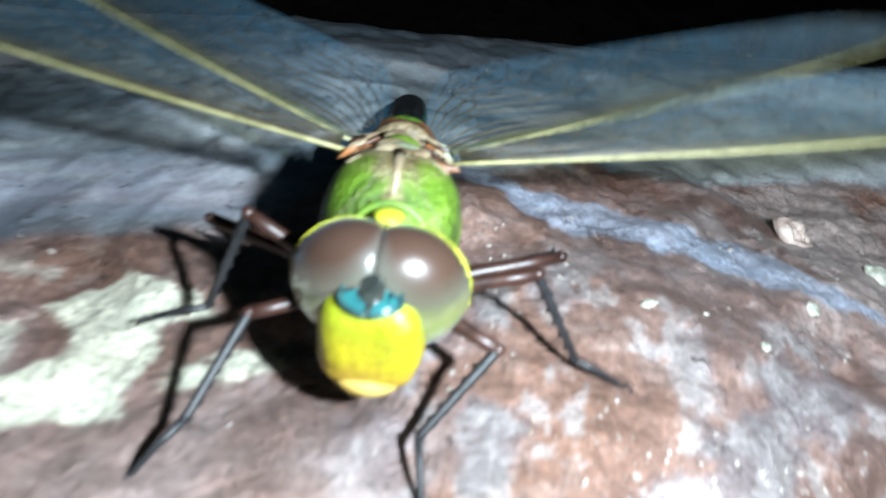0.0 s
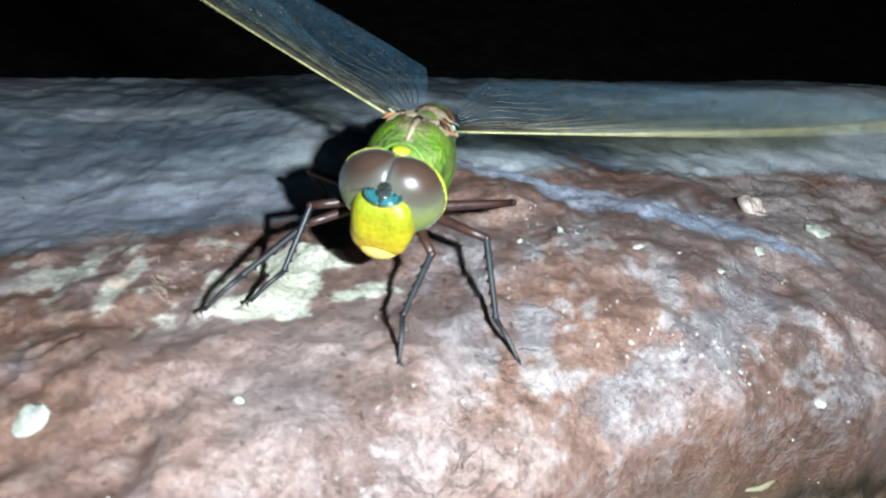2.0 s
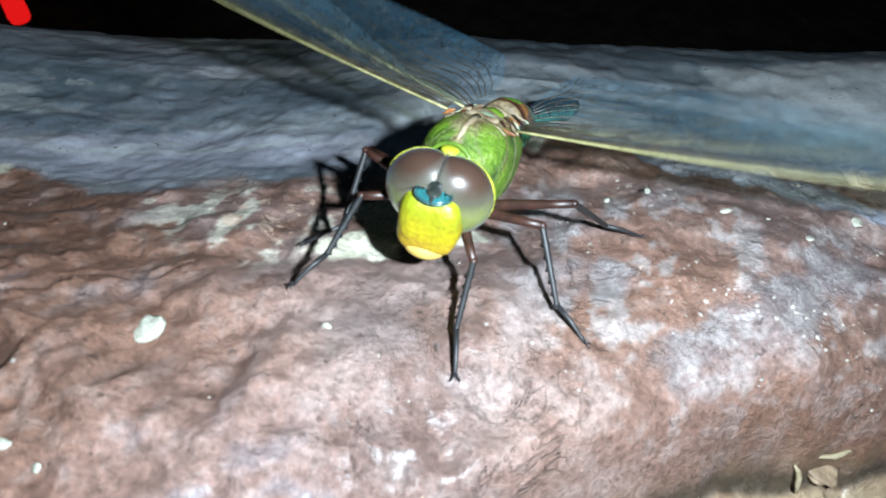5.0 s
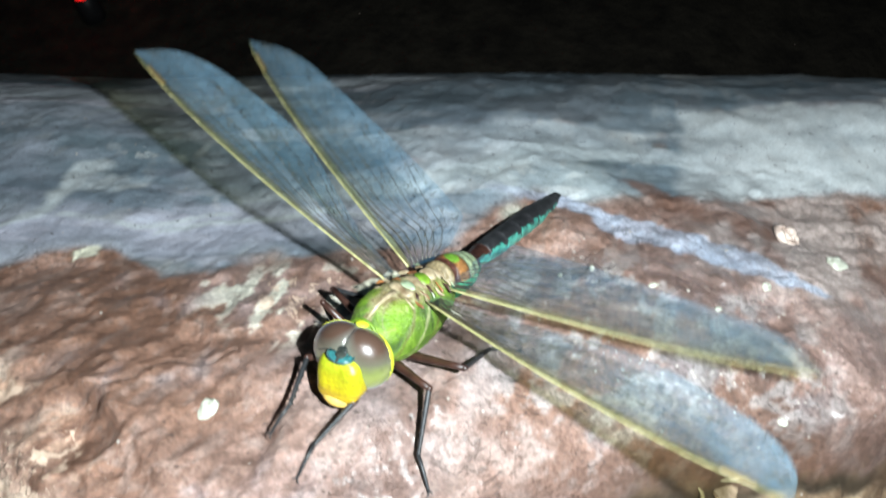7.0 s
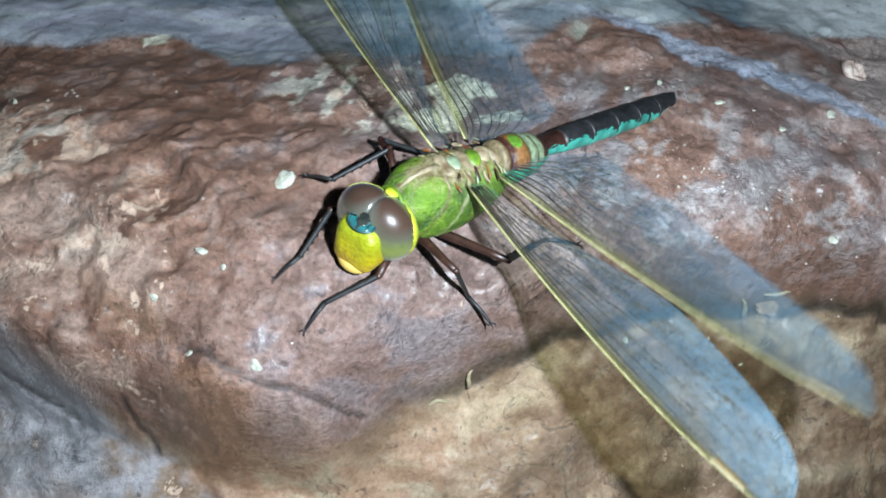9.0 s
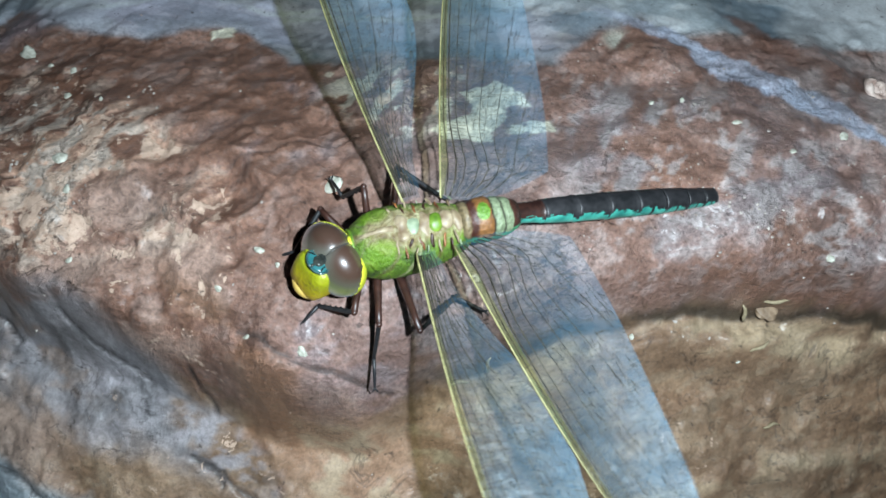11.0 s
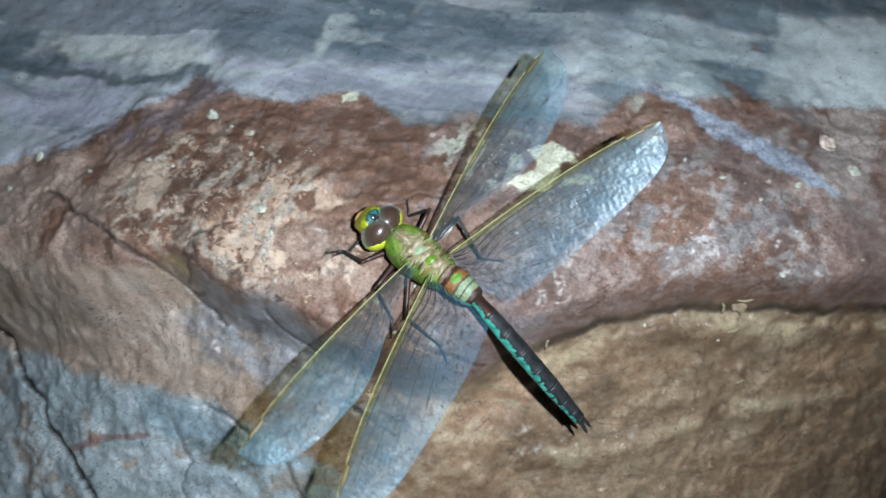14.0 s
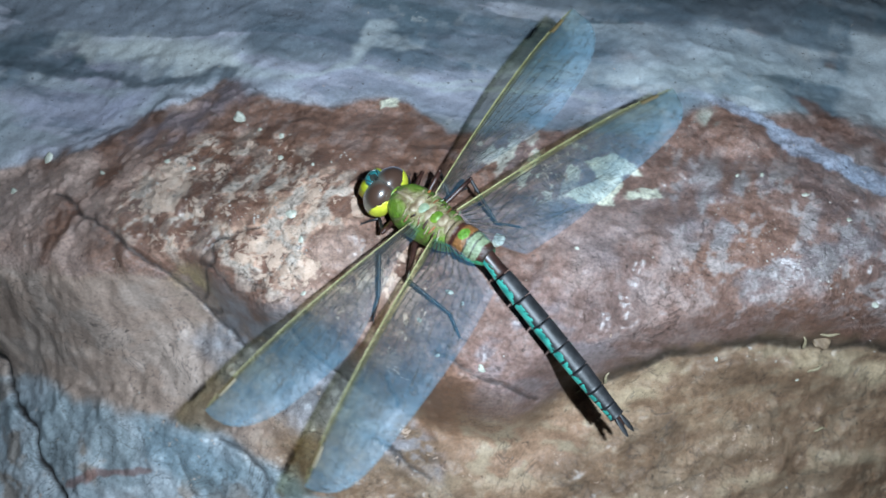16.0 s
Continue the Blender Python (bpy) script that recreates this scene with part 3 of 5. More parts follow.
def rock_colour(x, y, side, height):
    """The stone's colours, with some light and shade painted in, and how wet it is."""
    wx, wy = x + 0.0030 * fbm(x, y, 14, 4, 1.1), y + 0.0030 * fbm(x, y, 14, 4, 2.3)
    v = y + 0.9 * height
    n1, n2, n3, n4 = fbm(x, v, 26, 5, 0.3), fbm(x, v, 9, 5, 0.9), fbm(x, v, 3.2, 4, 1.7), fbm(x, v, 1.5, 3, 2.9)
    streak = fbm(x * 0.42 + v * 0.1, v * 1.9 - 0.25 * x, 18, 5, 0.5)
    c = np.empty((*x.shape, 3))

    def lay(w, colour):
        c[:] = c + (np.array(colour) - c) * np.clip(w, 0, 1)[..., None]

    c[:] = (0.205, 0.108, 0.073)
    lay(smooth(-0.7, 0.8, n1 + 0.2 * n3) * 0.9, (0.250, 0.142, 0.104))
    lay(smooth(-1.1, 0.7, fbm(x, y, 34, 5, 6.6) + 0.25 * n2) * smooth(-0.02, 0.02, x) * 0.6, (0.275, 0.200, 0.190))
    lay(smooth(0.0, 0.9, n2 + 0.5 * n3) * 0.25, (0.290, 0.200, 0.172))
    lay(smooth(0.15, 0.8, n3 + 0.3 * n2) * smooth(-0.5, 0.6, fbm(x, y, 45, 3, 9.4)) * 0.25, (0.33, 0.26, 0.24))
    lay(smooth(0.28, 0.48, n4 + 0.4 * n3) * 0.22, (0.42, 0.345, 0.315))
    lay(smooth(0.15, 0.8, -n3 - 0.35 * n2) * 0.3, (0.150, 0.088, 0.066))
    lay(smooth(0.25, 0.48, -n4 - 0.4 * n3) * 0.35, (0.11, 0.066, 0.050))
    lay(smooth(0.022, 0.006, to_line(x + 0.004 * n2, y + 0.004 * n2, WHITISH)) * smooth(-0.7, 0.5, n2 + 0.4 * n3) * 0.28, (0.36, 0.265, 0.225))
    lay(smooth(-0.008, 0.006, inside(wx, wy, FILM)) * smooth(-0.35, 0.6, n2 + 0.4 * n3) * 0.36, (0.265, 0.24, 0.262))
    mottle = smooth(-0.006, 0.006, inside(wx, wy, MOTTLE))
    lay(mottle * smooth(-0.2, 0.7, n2 + 0.7 * n3) * 0.55, (0.30, 0.262, 0.268))
    lay(mottle * smooth(0.2, 0.42, n3 + 0.5 * n4) * 0.55, (0.52, 0.475, 0.46))
    lay(smooth(-0.006, 0.004, inside(wx, wy, CLOUD)) * smooth(-0.4, 0.6, n2 + 0.5 * n3) * 0.34, (0.37, 0.30, 0.28))
    # wet sheen of a grazing view, painted in as pale colour
    lay(smooth(-0.005, 0.005, inside(wx, wy, GRAZING_SHEEN)) * smooth(-0.7, 0.4, n2 + 0.4 * n3) * 0.55, (0.37, 0.295, 0.295))
    lay(smooth(-0.004, 0.006, inside(wx, wy, BLEACHED)) * smooth(-0.5, 0.4, n2 + 0.5 * n3) * 0.6, (0.46, 0.40, 0.38))
    pink = smooth(-0.003, 0.003, np.maximum(inside(wx, wy, PINK), inside(wx, wy, ROSY)))
    lay(pink * smooth(-0.22, 0.0, n3 + 0.5 * n2 + 0.3 * n4), (0.60, 0.39, 0.285))
    lay(pink * smooth(0.25, 0.4, n3 - 0.3 * n2 + 0.4 * n4), (0.72, 0.60, 0.50))
    lay(pink * smooth(0.25, 0.55, -n2 - 0.4 * n4) * 0.8, (0.17, 0.085, 0.055))
    wet = 0.30 + smooth(-0.2, 0.6, fbm(x, y, 16, 5, 4.1)) * 0.6
    wet = np.maximum(wet, mottle * smooth(-0.3, 0.3, n2 + 0.4 * n3))
    wet = np.maximum(wet, pink * smooth(0.0, 0.5, n3) * 0.8)
    lay(smooth(-0.002, 0.003, inside(wx, wy, PEACH)) * smooth(-0.6, 0.2, n2 + 0.5 * n3) * 0.85, (0.60, 0.41, 0.29))
    blush = smooth(-0.003, 0.003, inside(wx, wy, BLUSH))
    lay(blush * smooth(-0.5, 0.3, n2 + 0.6 * n3) * 0.7, (0.40, 0.28, 0.225))
    for line in GLINTS:
        wet = np.maximum(wet, smooth(0.006, 0.002, to_line(wx, wy, line)))
    # pale violet patches: wet glare painted into the colour, over real wetness
    for k, outline in enumerate(VIOLET_GLARE):
        film = smooth(-0.006, 0.004, inside(wx, wy, outline)) * smooth(-0.25, 0.6, n2 + 0.9 * n3)
        lay(film * 0.5, (0.30, 0.265, 0.29))
        wet = np.maximum(wet, film * (1.0 if k == 0 else 0.8))
    # lower stones in front of the edge
    front = smooth(0.001, -0.002, side + 0.0012 * n3)
    lay(front, (0.260, 0.164, 0.100))
    lay(front * smooth(0.0, 0.6, n1 + 0.3 * n2), (0.315, 0.216, 0.140))
    lay(front * smooth(0.2, 0.6, streak + 0.6 * n3) * 0.25, (0.35, 0.26, 0.17))
    lay(front * smooth(0.12, 0.36, n3 + 0.5 * n4 + 0.3 * n1) * 0.28, (0.38, 0.285, 0.19))
    lay(front * smooth(0.15, 0.42, -n3 - 0.5 * n4) * 0.3, (0.12, 0.078, 0.052))
    lay(front * smooth(0.25, 0.7, n4 + 0.4 * n3) * 0.2, (0.42, 0.35, 0.26))
    lay(front * smooth(0.2, 0.6, -n2) * 0.4, (0.13, 0.085, 0.054))
    lay(smooth(0.0045, 0.0010, np.abs(side + 0.0042 + 0.0010 * n3)) * smooth(0.020, 0.034, x) * smooth(-0.6, 0.3, n2 + 0.4 * n3), (0.44, 0.34, 0.22))
    rim = to_line(wx, wy, SILL)
    lay(front * smooth(0.0035, 0.0005, rim) * smooth(-0.5, 0.4, n2 + 0.5 * n3) * 0.7, (0.42, 0.33, 0.22))
    lay(smooth(0.008, 0.003, np.hypot(x + 0.060, y + 0.043)) * smooth(-0.5, 0.2, n3), (0.52, 0.40, 0.22))
    ledge = front * smooth(-0.03, -0.045, x)
    lay(ledge * 0.85, (0.45, 0.34, 0.28))
    lay(ledge * smooth(0.0, 0.6, n2 + 0.4 * n3) * 0.6, (0.44, 0.36, 0.31))
    lay(smooth(-0.065, -0.10, x) * (1 - front) * 0.75 * smooth(-0.8, 0.4, n2), (0.50, 0.37, 0.315))
    russet = smooth(-0.004, 0.004, inside(wx, wy, RUSSET))
    lay(russet * 0.8, (0.36, 0.225, 0.145))
    lay(russet * smooth(0.1, 0.5, n2 + 0.4 * n3) * 0.7, (0.46, 0.38, 0.26))
    slate = smooth(-0.003, 0.003, inside(wx, wy, SLATE))
    lay(slate * smooth(-0.9, 0.1, n2 + 0.4 * n3), (0.29, 0.28, 0.29))
    lay(slate * smooth(0.15, 0.6, n3 + 0.4 * n1) * 0.7, (0.40, 0.38, 0.40))
    lay(slate * smooth(0.2, 0.6, -n3 + 0.3 * n2) * 0.6, (0.12, 0.12, 0.125))
    rust = smooth(-0.002, 0.002, inside(wx, wy, RUST)) * smooth(-0.9, 0.0, n2 + 0.5 * n3)
    lay(rust * 0.8, (0.215, 0.108, 0.058))
    wet = np.maximum(wet, rust * 0.8)
    teal = smooth(-0.002, 0.003, inside(wx, wy, TEAL))
    lay(teal, (0.36, 0.425, 0.455))
    lay(teal * smooth(-0.2, 0.6, n1 + 0.5 * n2), (0.53, 0.59, 0.63))
    lay(teal * smooth(0.1, 0.7, n2 + 0.6 * n3) * 0.7, (0.50, 0.54, 0.56))
    lay(teal * smooth(0.25, 0.6, n2 - 0.3 * n1) * 0.8, (0.27, 0.22, 0.18))
    lay(teal * smooth(0.3, 0.6, fbm(x, y, 40, 3, 5.0)) * 0.6, (0.10, 0.20, 0.25))
    lay(smooth(0.0014, 0.0006, to_line(wx, wy, [(-85, -91), (-77, -86), (-68, -82), (-63, -80)])) * 0.7, (0.22, 0.10, 0.08))
    # the blue grey stone behind
    blue = smooth(-0.002, 0.003, inside(wx, wy, BLUE))
    soft = fbm(x * 0.45 + y * 0.12, y * 1.8 - 0.2 * x, 26, 5, 0.5)
    lay(blue, (0.180, 0.245, 0.290))
    lay(blue * smooth(-0.4, 0.5, soft + 0.3 * n2), (0.31, 0.35, 0.395))
    lay(blue * smooth(0.15, 0.55, soft + 0.3 * n2 + 0.15 * n3) * 0.7, (0.53, 0.56, 0.58))
    lay(blue * smooth(0.12, 0.35, -soft + 0.3 * n2) * 0.9, (0.070, 0.105, 0.122))
    lay(blue * smooth(0.2, 0.55, streak + 0.3 * n3) * 0.6, (0.50, 0.53, 0.55))
    lay(blue * smooth(0.02, -0.05, x) * smooth(-0.6, 0.4, soft + 0.4 * n2) * 0.75, (0.56, 0.57, 0.66))
    lay(blue * smooth(0.1, 0.7, fbm(x, y, 20, 4, 8.1)) * 0.45, (0.31, 0.24, 0.235))
    lay(blue * smooth(0.25, 0.55, n2) * smooth(0.03, 0.07, x) * 0.4, (0.30, 0.20, 0.16))
    lay(blue * smooth(0.035, 0.07, x) * smooth(-0.5, 0.4, soft + 0.4 * n3) * 0.7, (0.50, 0.55, 0.56))
    lay(blue * smooth(0.45, 0.75, n3 + 0.4 * n4) * 0.5, (0.55, 0.56, 0.55))
    lay(blue * smooth(-0.03, -0.075, x) * smooth(0.09, 0.03, y) * smooth(-0.6, 0.4, n1) * 0.75, (0.46, 0.46, 0.57))
    # far stone painted darker, for the falloff of the torch light
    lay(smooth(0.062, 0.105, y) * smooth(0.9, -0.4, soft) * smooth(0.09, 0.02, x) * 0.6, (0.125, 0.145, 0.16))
    # pale left end; like LILAC and CHALK, lifted against the torch's falloff
    lay(blue * smooth(-0.06, -0.10, x) * smooth(-0.8, 0.4, soft + 0.4 * n2) * 0.8, (0.64, 0.67, 0.76))
    crisp = fbm(x * 0.35 + y * 0.1, y * 1.7 - 0.2 * x, 24, 6, 4.2)
    lay(blue * smooth(0.10, 0.20, crisp) * 0.7, (0.48, 0.54, 0.58))
    lay(blue * smooth(0.12, 0.20, -crisp) * 0.7, (0.125, 0.165, 0.195))
    # lavender stone, its colour lifted where the torch light only grazes it
    lay(smooth(-0.006, 0.008, inside(wx, wy, HAZEL)) * blue * smooth(-0.7, 0.4, soft + 0.4 * n2) * 0.7, (0.46, 0.48, 0.58))
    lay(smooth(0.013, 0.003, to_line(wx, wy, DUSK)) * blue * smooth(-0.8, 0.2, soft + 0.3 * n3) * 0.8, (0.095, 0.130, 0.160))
    lay(smooth(-0.004, 0.006, inside(wx, wy, LILAC)) * smooth(-0.7, 0.3, soft + 0.5 * n2) * 0.9, (0.58, 0.60, 0.76))
    for line, wide in PALE:
        lay(smooth(wide * MM, wide * MM * 0.25, to_line(wx, wy, line) + 0.0016 * soft) * blue * smooth(-0.7, 0.2, n2 + 0.6 * soft) * 0.8, (0.56, 0.62, 0.64))
    lay(smooth(-0.003, 0.003, inside(wx, wy, CHALK)) * smooth(-0.9, 0.1, soft + 0.4 * n3) * 0.9, (0.74, 0.79, 0.78))
    lay(smooth(-0.004, 0.004, inside(wx, wy, MIST)) * smooth(-0.8, 0.1, soft + 0.4 * n2) * 0.5, (0.45, 0.52, 0.53))
    lay(smooth(-0.002, 0.004, inside(wx, wy, PLUM)) * smooth(-0.9, 0.1, n2 + 0.5 * n3) * 0.75, (0.215, 0.175, 0.195))
    lay(smooth(0.0028, 0.0008, to_line(wx, wy, [(-146, 4.6), (-128, 4.2), (-112, 7.5), (-97, 12.3), (-82, 16)]) + 0.0008 * n3) * 0.85, (0.085, 0.11, 0.13))
    lay(smooth(-0.001, 0.003, inside(wx, wy, GREYSTONE)) * (0.6 + 0.3 * smooth(-0.3, 0.4, n2)), (0.57, 0.62, 0.64))
    lay(smooth(0.0035, 0.0015, to_line(wx, wy, NOTCH) + 0.0008 * n3) * 0.8, (0.14, 0.075, 0.055))
    band = inside(wx * 0.5 + x * 0.5, wy * 0.5 + y * 0.5, STRIP) + 0.0005 * n4 + 0.0005 * n3
    lay(smooth(-0.0004, 0.0007, band) * smooth(0.026, 0.042, x) * (0.72 + 0.26 * smooth(-0.4, 0.5, n2 + 0.5 * n4)), (0.46, 0.52, 0.64))
    lay(smooth(0.004, 0.001, np.hypot(x - 0.037, y - 0.0405)) * smooth(-0.3, 0.2, n3), (0.52, 0.52, 0.44))
    # dark colour painted along the cracks and front joint for the shade inside
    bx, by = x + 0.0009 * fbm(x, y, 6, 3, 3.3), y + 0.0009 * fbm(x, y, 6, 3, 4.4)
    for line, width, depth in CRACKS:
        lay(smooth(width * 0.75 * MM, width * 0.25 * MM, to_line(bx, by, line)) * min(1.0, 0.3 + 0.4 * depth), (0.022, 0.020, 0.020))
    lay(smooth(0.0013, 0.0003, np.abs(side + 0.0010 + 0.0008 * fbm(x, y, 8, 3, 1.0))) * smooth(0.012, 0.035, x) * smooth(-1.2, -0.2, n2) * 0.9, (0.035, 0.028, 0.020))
    wet = wet * (1 - 0.6 * blue)
    # contrast squeezed in the colour, so the torch blows out less close by
    c *= np.maximum(c.mean(-1, keepdims=True) / 0.21, 0.3) ** -0.2
    crust = smooth(-0.004, 0.004, inside(wx, wy, CRUST))
    lay(crust * smooth(0.16, 0.26, n3 + 0.4 * n4 + 0.2 * n2), (0.68, 0.66, 0.56))
    for outline in LICHEN:
        jag = inside(x + 0.0018 * fbm(x, y, 6, 5, 3.0), y + 0.0018 * fbm(x, y, 6, 5, 6.0), outline)
        lay(smooth(-0.0002, 0.0003, jag), (0.74, 0.73, 0.58))
    flaky = np.maximum(pink * (0.45 + 0.45 * smooth(-0.3, 0.5, n2)), 0.45 * crust)
    flaky = np.maximum(np.maximum(flaky, 0.3 * blush), 0.14 * mottle) * (1 - 0.8 * front)
    flaky = np.maximum(flaky, 0.25 * front * smooth(0.1, 0.5, n1))
    seamy = np.maximum(front, 0.7 * pink) * (1 - 0.5 * teal) + 0.6 * teal
    kinds = np.stack([wet, flaky, seamy, np.maximum(blue, 0.6 * front)], -1)
    return np.clip(c * (1 + 0.10 * n2)[..., None], 0.02, 0.8), np.clip(kinds, 0, 1)


def rock_height(x, y, fine=True):
    base, side = broad_form(x, y)
    far = np.hypot(np.maximum(np.abs(x + 0.01) - 0.16, 0), np.maximum(np.abs(y - 0.02) - 0.15, 0))
    base = base - 0.5 * far - 2.6 * np.maximum(y - 0.055, 0) ** 2 + 0.0085 * np.clip((x - 0.01) / 0.1, -1, 1) * smooth(0.055, 0.105, y)
    if not fine:
        return base, side
    blue = smooth(-0.004, 0.004, inside(x, y, BLUE))
    pink = smooth(-0.004, 0.004, np.maximum(inside(x, y, PINK), inside(x, y, ROSY)))
    rough = 1 - 0.55 * blue
    z = base + 0.0014 * rough * fbm(x, y, 22, 4, 0.2) + rough * (0.0009 * fbm(x, y, 9, 3, 0.8) + 0.00022 * fbm(x, y, 2.2, 3, 1.9))
    z = z - rough * 0.0014 * np.abs(fbm(x + 0.003 * fbm(x, y, 9, 2, 7.0), y, 15, 3, 2.2)) + rough * 0.0004 * np.maximum(fbm(x, y, 2.8, 3, 5.2), 0)
    z = z + blue * 0.0005 * fbm(x * 0.5 + y * 0.12, y * 1.5 - 0.2 * x, 30, 4, 0.5)
    z = z + pink * 0.0005 * np.maximum(fbm(x, y, 3.2, 4, 1.7), -0.2)
    z = z + 0.0016 * np.exp(-(((x - 0.003) / 0.0042) ** 2 + ((y + 0.020) / 0.0032) ** 2))
    for line in GLINTS:
        z = z + smooth(0.006, 0.001, to_line(x, y, line)) * 0.0007 * np.abs(fbm(x, y, 4.5, 3, 6.1))
    lump = smooth(-0.006, 0.008, inside(x, y, LUMPS))
    z = z + lump * 0.0024 * (0.30 - np.abs(fbm(x + 0.004 * fbm(x, y, 14, 2, 5.5), y, 13, 2, 3.7))) + lump * 0.0009 * (0.3 - np.abs(fbm(x, y, 5, 2, 8.2)))
    wob_x, wob_y = x + 0.0009 * fbm(x, y, 6, 3, 3.3), y + 0.0009 * fbm(x, y, 6, 3, 4.4)
    for line, width, depth in CRACKS:
        z = z - depth * MM * np.exp(-(to_line(wob_x, wob_y, line) / (width * MM * 0.6)) ** 2)
    joint = side + 0.001 * fbm(x, y, 8, 3, 1.0)
    z = z - 0.0018 * np.exp(-((joint + 0.0010) / 0.0009) ** 2) * smooth(0.012, 0.035, x)
    z = z + 0.0010 * np.exp(-((joint + 0.0045) / 0.0022) ** 2) * smooth(0.015, 0.04, x) + 0.0026 * np.exp(-((joint + 0.0065) / 0.0038) ** 2) * smooth(0.035, 0.055, x)
    z = z + 0.0012 * np.exp(-(to_line(wob_x, wob_y, SILL) / 0.0022) ** 2)
    for outline in LICHEN:
        z = z + 0.00025 * smooth(-0.0005, 0.0005, inside(x, y, outline))
    return z, side


def rest(x, y):
    """The rock's height under a point (metres)."""
    return float(rock_height(np.array([x]), np.array([y]))[0][0])


def build_rock():
    outer = 0.17 + 0.02 * 1.22 ** np.arange(18)
    xs = np.concatenate([-outer[::-1], np.arange(-0.175, -0.11, 0.0008), np.arange(-0.11, 0.1101, 0.00046), np.arange(0.111, 0.1601, 0.0009), outer])
    ys = np.concatenate([-outer[::-1], np.arange(-0.135, -0.10, 0.0008), np.arange(-0.0995, 0.0701, 0.00046), np.arange(0.0715, 0.18, 0.0013), outer + 0.01])
    x, y = np.meshgrid(xs, ys)
    z, side = rock_height(x, y)
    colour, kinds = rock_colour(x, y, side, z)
    rows, cols = x.shape
    index = np.arange(rows * cols).reshape(rows, cols)
    quads = np.stack([index[:-1, :-1], index[:-1, 1:], index[1:, 1:], index[1:, :-1]], -1).reshape(-1, 4)
    mesh = bpy.data.meshes.new("rock")
    mesh.vertices.add(rows * cols)
    mesh.vertices.foreach_set("co", np.stack([x, y, z], -1).astype(np.float32).ravel())
    mesh.loops.add(quads.size)
    mesh.loops.foreach_set("vertex_index", quads.ravel().astype(np.int32))
    mesh.polygons.add(len(quads))
    mesh.polygons.foreach_set("loop_start", np.arange(0, quads.size, 4, dtype=np.int32))
    mesh.polygons.foreach_set("use_smooth", np.ones(len(quads), bool))
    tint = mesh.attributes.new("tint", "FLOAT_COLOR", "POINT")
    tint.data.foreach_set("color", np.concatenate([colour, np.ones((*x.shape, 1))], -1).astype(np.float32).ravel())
    sort = mesh.attributes.new("kinds", "FLOAT_COLOR", "POINT")
    sort.data.foreach_set("color", kinds.astype(np.float32).ravel())
    mesh.update(calc_edges=True)
    mesh.validate()
    mesh.materials.append(ROCK)
    return tagged(new("rock", mesh), "damp brown and blue-grey boulder with cracked lower stones", "rock", kind="structure")


def build_ground():
    bm = bmesh.new()
    bmesh.ops.create_grid(bm, x_segments=60, y_segments=60, size=1)
    for v in bm.verts:
        r = Vector((v.co.x, v.co.y, 0))
        v.co = Vector((v.co.x, v.co.y, 0)) * (0.4 + 400 * r.length ** 5)
        v.co.z = -0.42 + 0.03 * noise.noise(Vector((v.co.x, v.co.y, 0)) * 3)
    return tagged(part("ground", bm, SOIL, None), "bare dark soil lost in the night", "ground", kind="structure")


rock = build_rock()
ground = build_ground()


# ---- small things on the rock ----
def pale_stone(x, y, size, seed, flat=0.4, material=QUARTZ):
    """An irregular pale crystal or pebble, pressed a little into the rock (millimetres)."""
    rnd = random.Random(seed)
    bm = bmesh.new()
    bmesh.ops.create_icosphere(bm, subdivisions=3, radius=1)
    shift = Vector((rnd.uniform(0, 50), rnd.uniform(0, 50), rnd.uniform(0, 50)))
    sx, sy = size * rnd.uniform(0.85, 1.25), size * rnd.uniform(0.6, 0.95)
    for v in bm.verts:
        k = 1 + 0.38 * noise.noise(v.co * 1.4 + shift) + 0.14 * noise.noise(v.co * 4 + shift)
        v.co = Vector((v.co.x * sx * k, v.co.y * sy * k, v.co.z * size * flat * k)) * (0.5 * MM)
    ob = part("pale_stone", bm, material, None)
    ob.matrix_basis = pose(x * MM, y * MM, rest(x * MM, y * MM) + 0.05 * size * MM, rnd.uniform(-12, 12), rnd.uniform(-12, 12), rnd.uniform(0, 180))
    return tagged(ob, "small pale weathered stone chip stuck on the rock", "stone chip", "pale stone chips on the rock")


CHIPS = ((1, -12, 4.2), (94, 38, 4.6), (-42, -21, 3.4), (-71, 3, 4.2), (-116, -32, 3.2), (-113, -21, 3.0), (-44, -7, 1.4), (-72, -15, 1.6),
         (71, 20, 1.7), (61, 23, 1.9), (81, 4, 2.0), (53, -16.5, 1.4), (6.5, -39, 2.6), (-2.5, -39, 2.2), (-1, -28, 1.2), (-57, 0, 2.0), (-37, -26, 1.8),
         (-54, -6, 1.9), (-64, 1, 1.6), (-79, -15, 2.0), (-94, -22, 1.8), (51, 25, 1.6), (46, 24, 1.5), (-124, -56, 1.8), (-8, -34, 1.6), (80, 28, 2.2),
         (-4, -27, 2.0), (-33, -36, 1.6), (73, -13, 1.2), (17, -8, 1.2))
for k, (cx, cy, cs) in enumerate(CHIPS):
    pale_stone(cx, cy, cs * 0.78, k)
tagged(pale_stone(75, -3.5, 4.6, 91, 0.22, SANDY), "tan sandstone flake lying on the stone's lip")


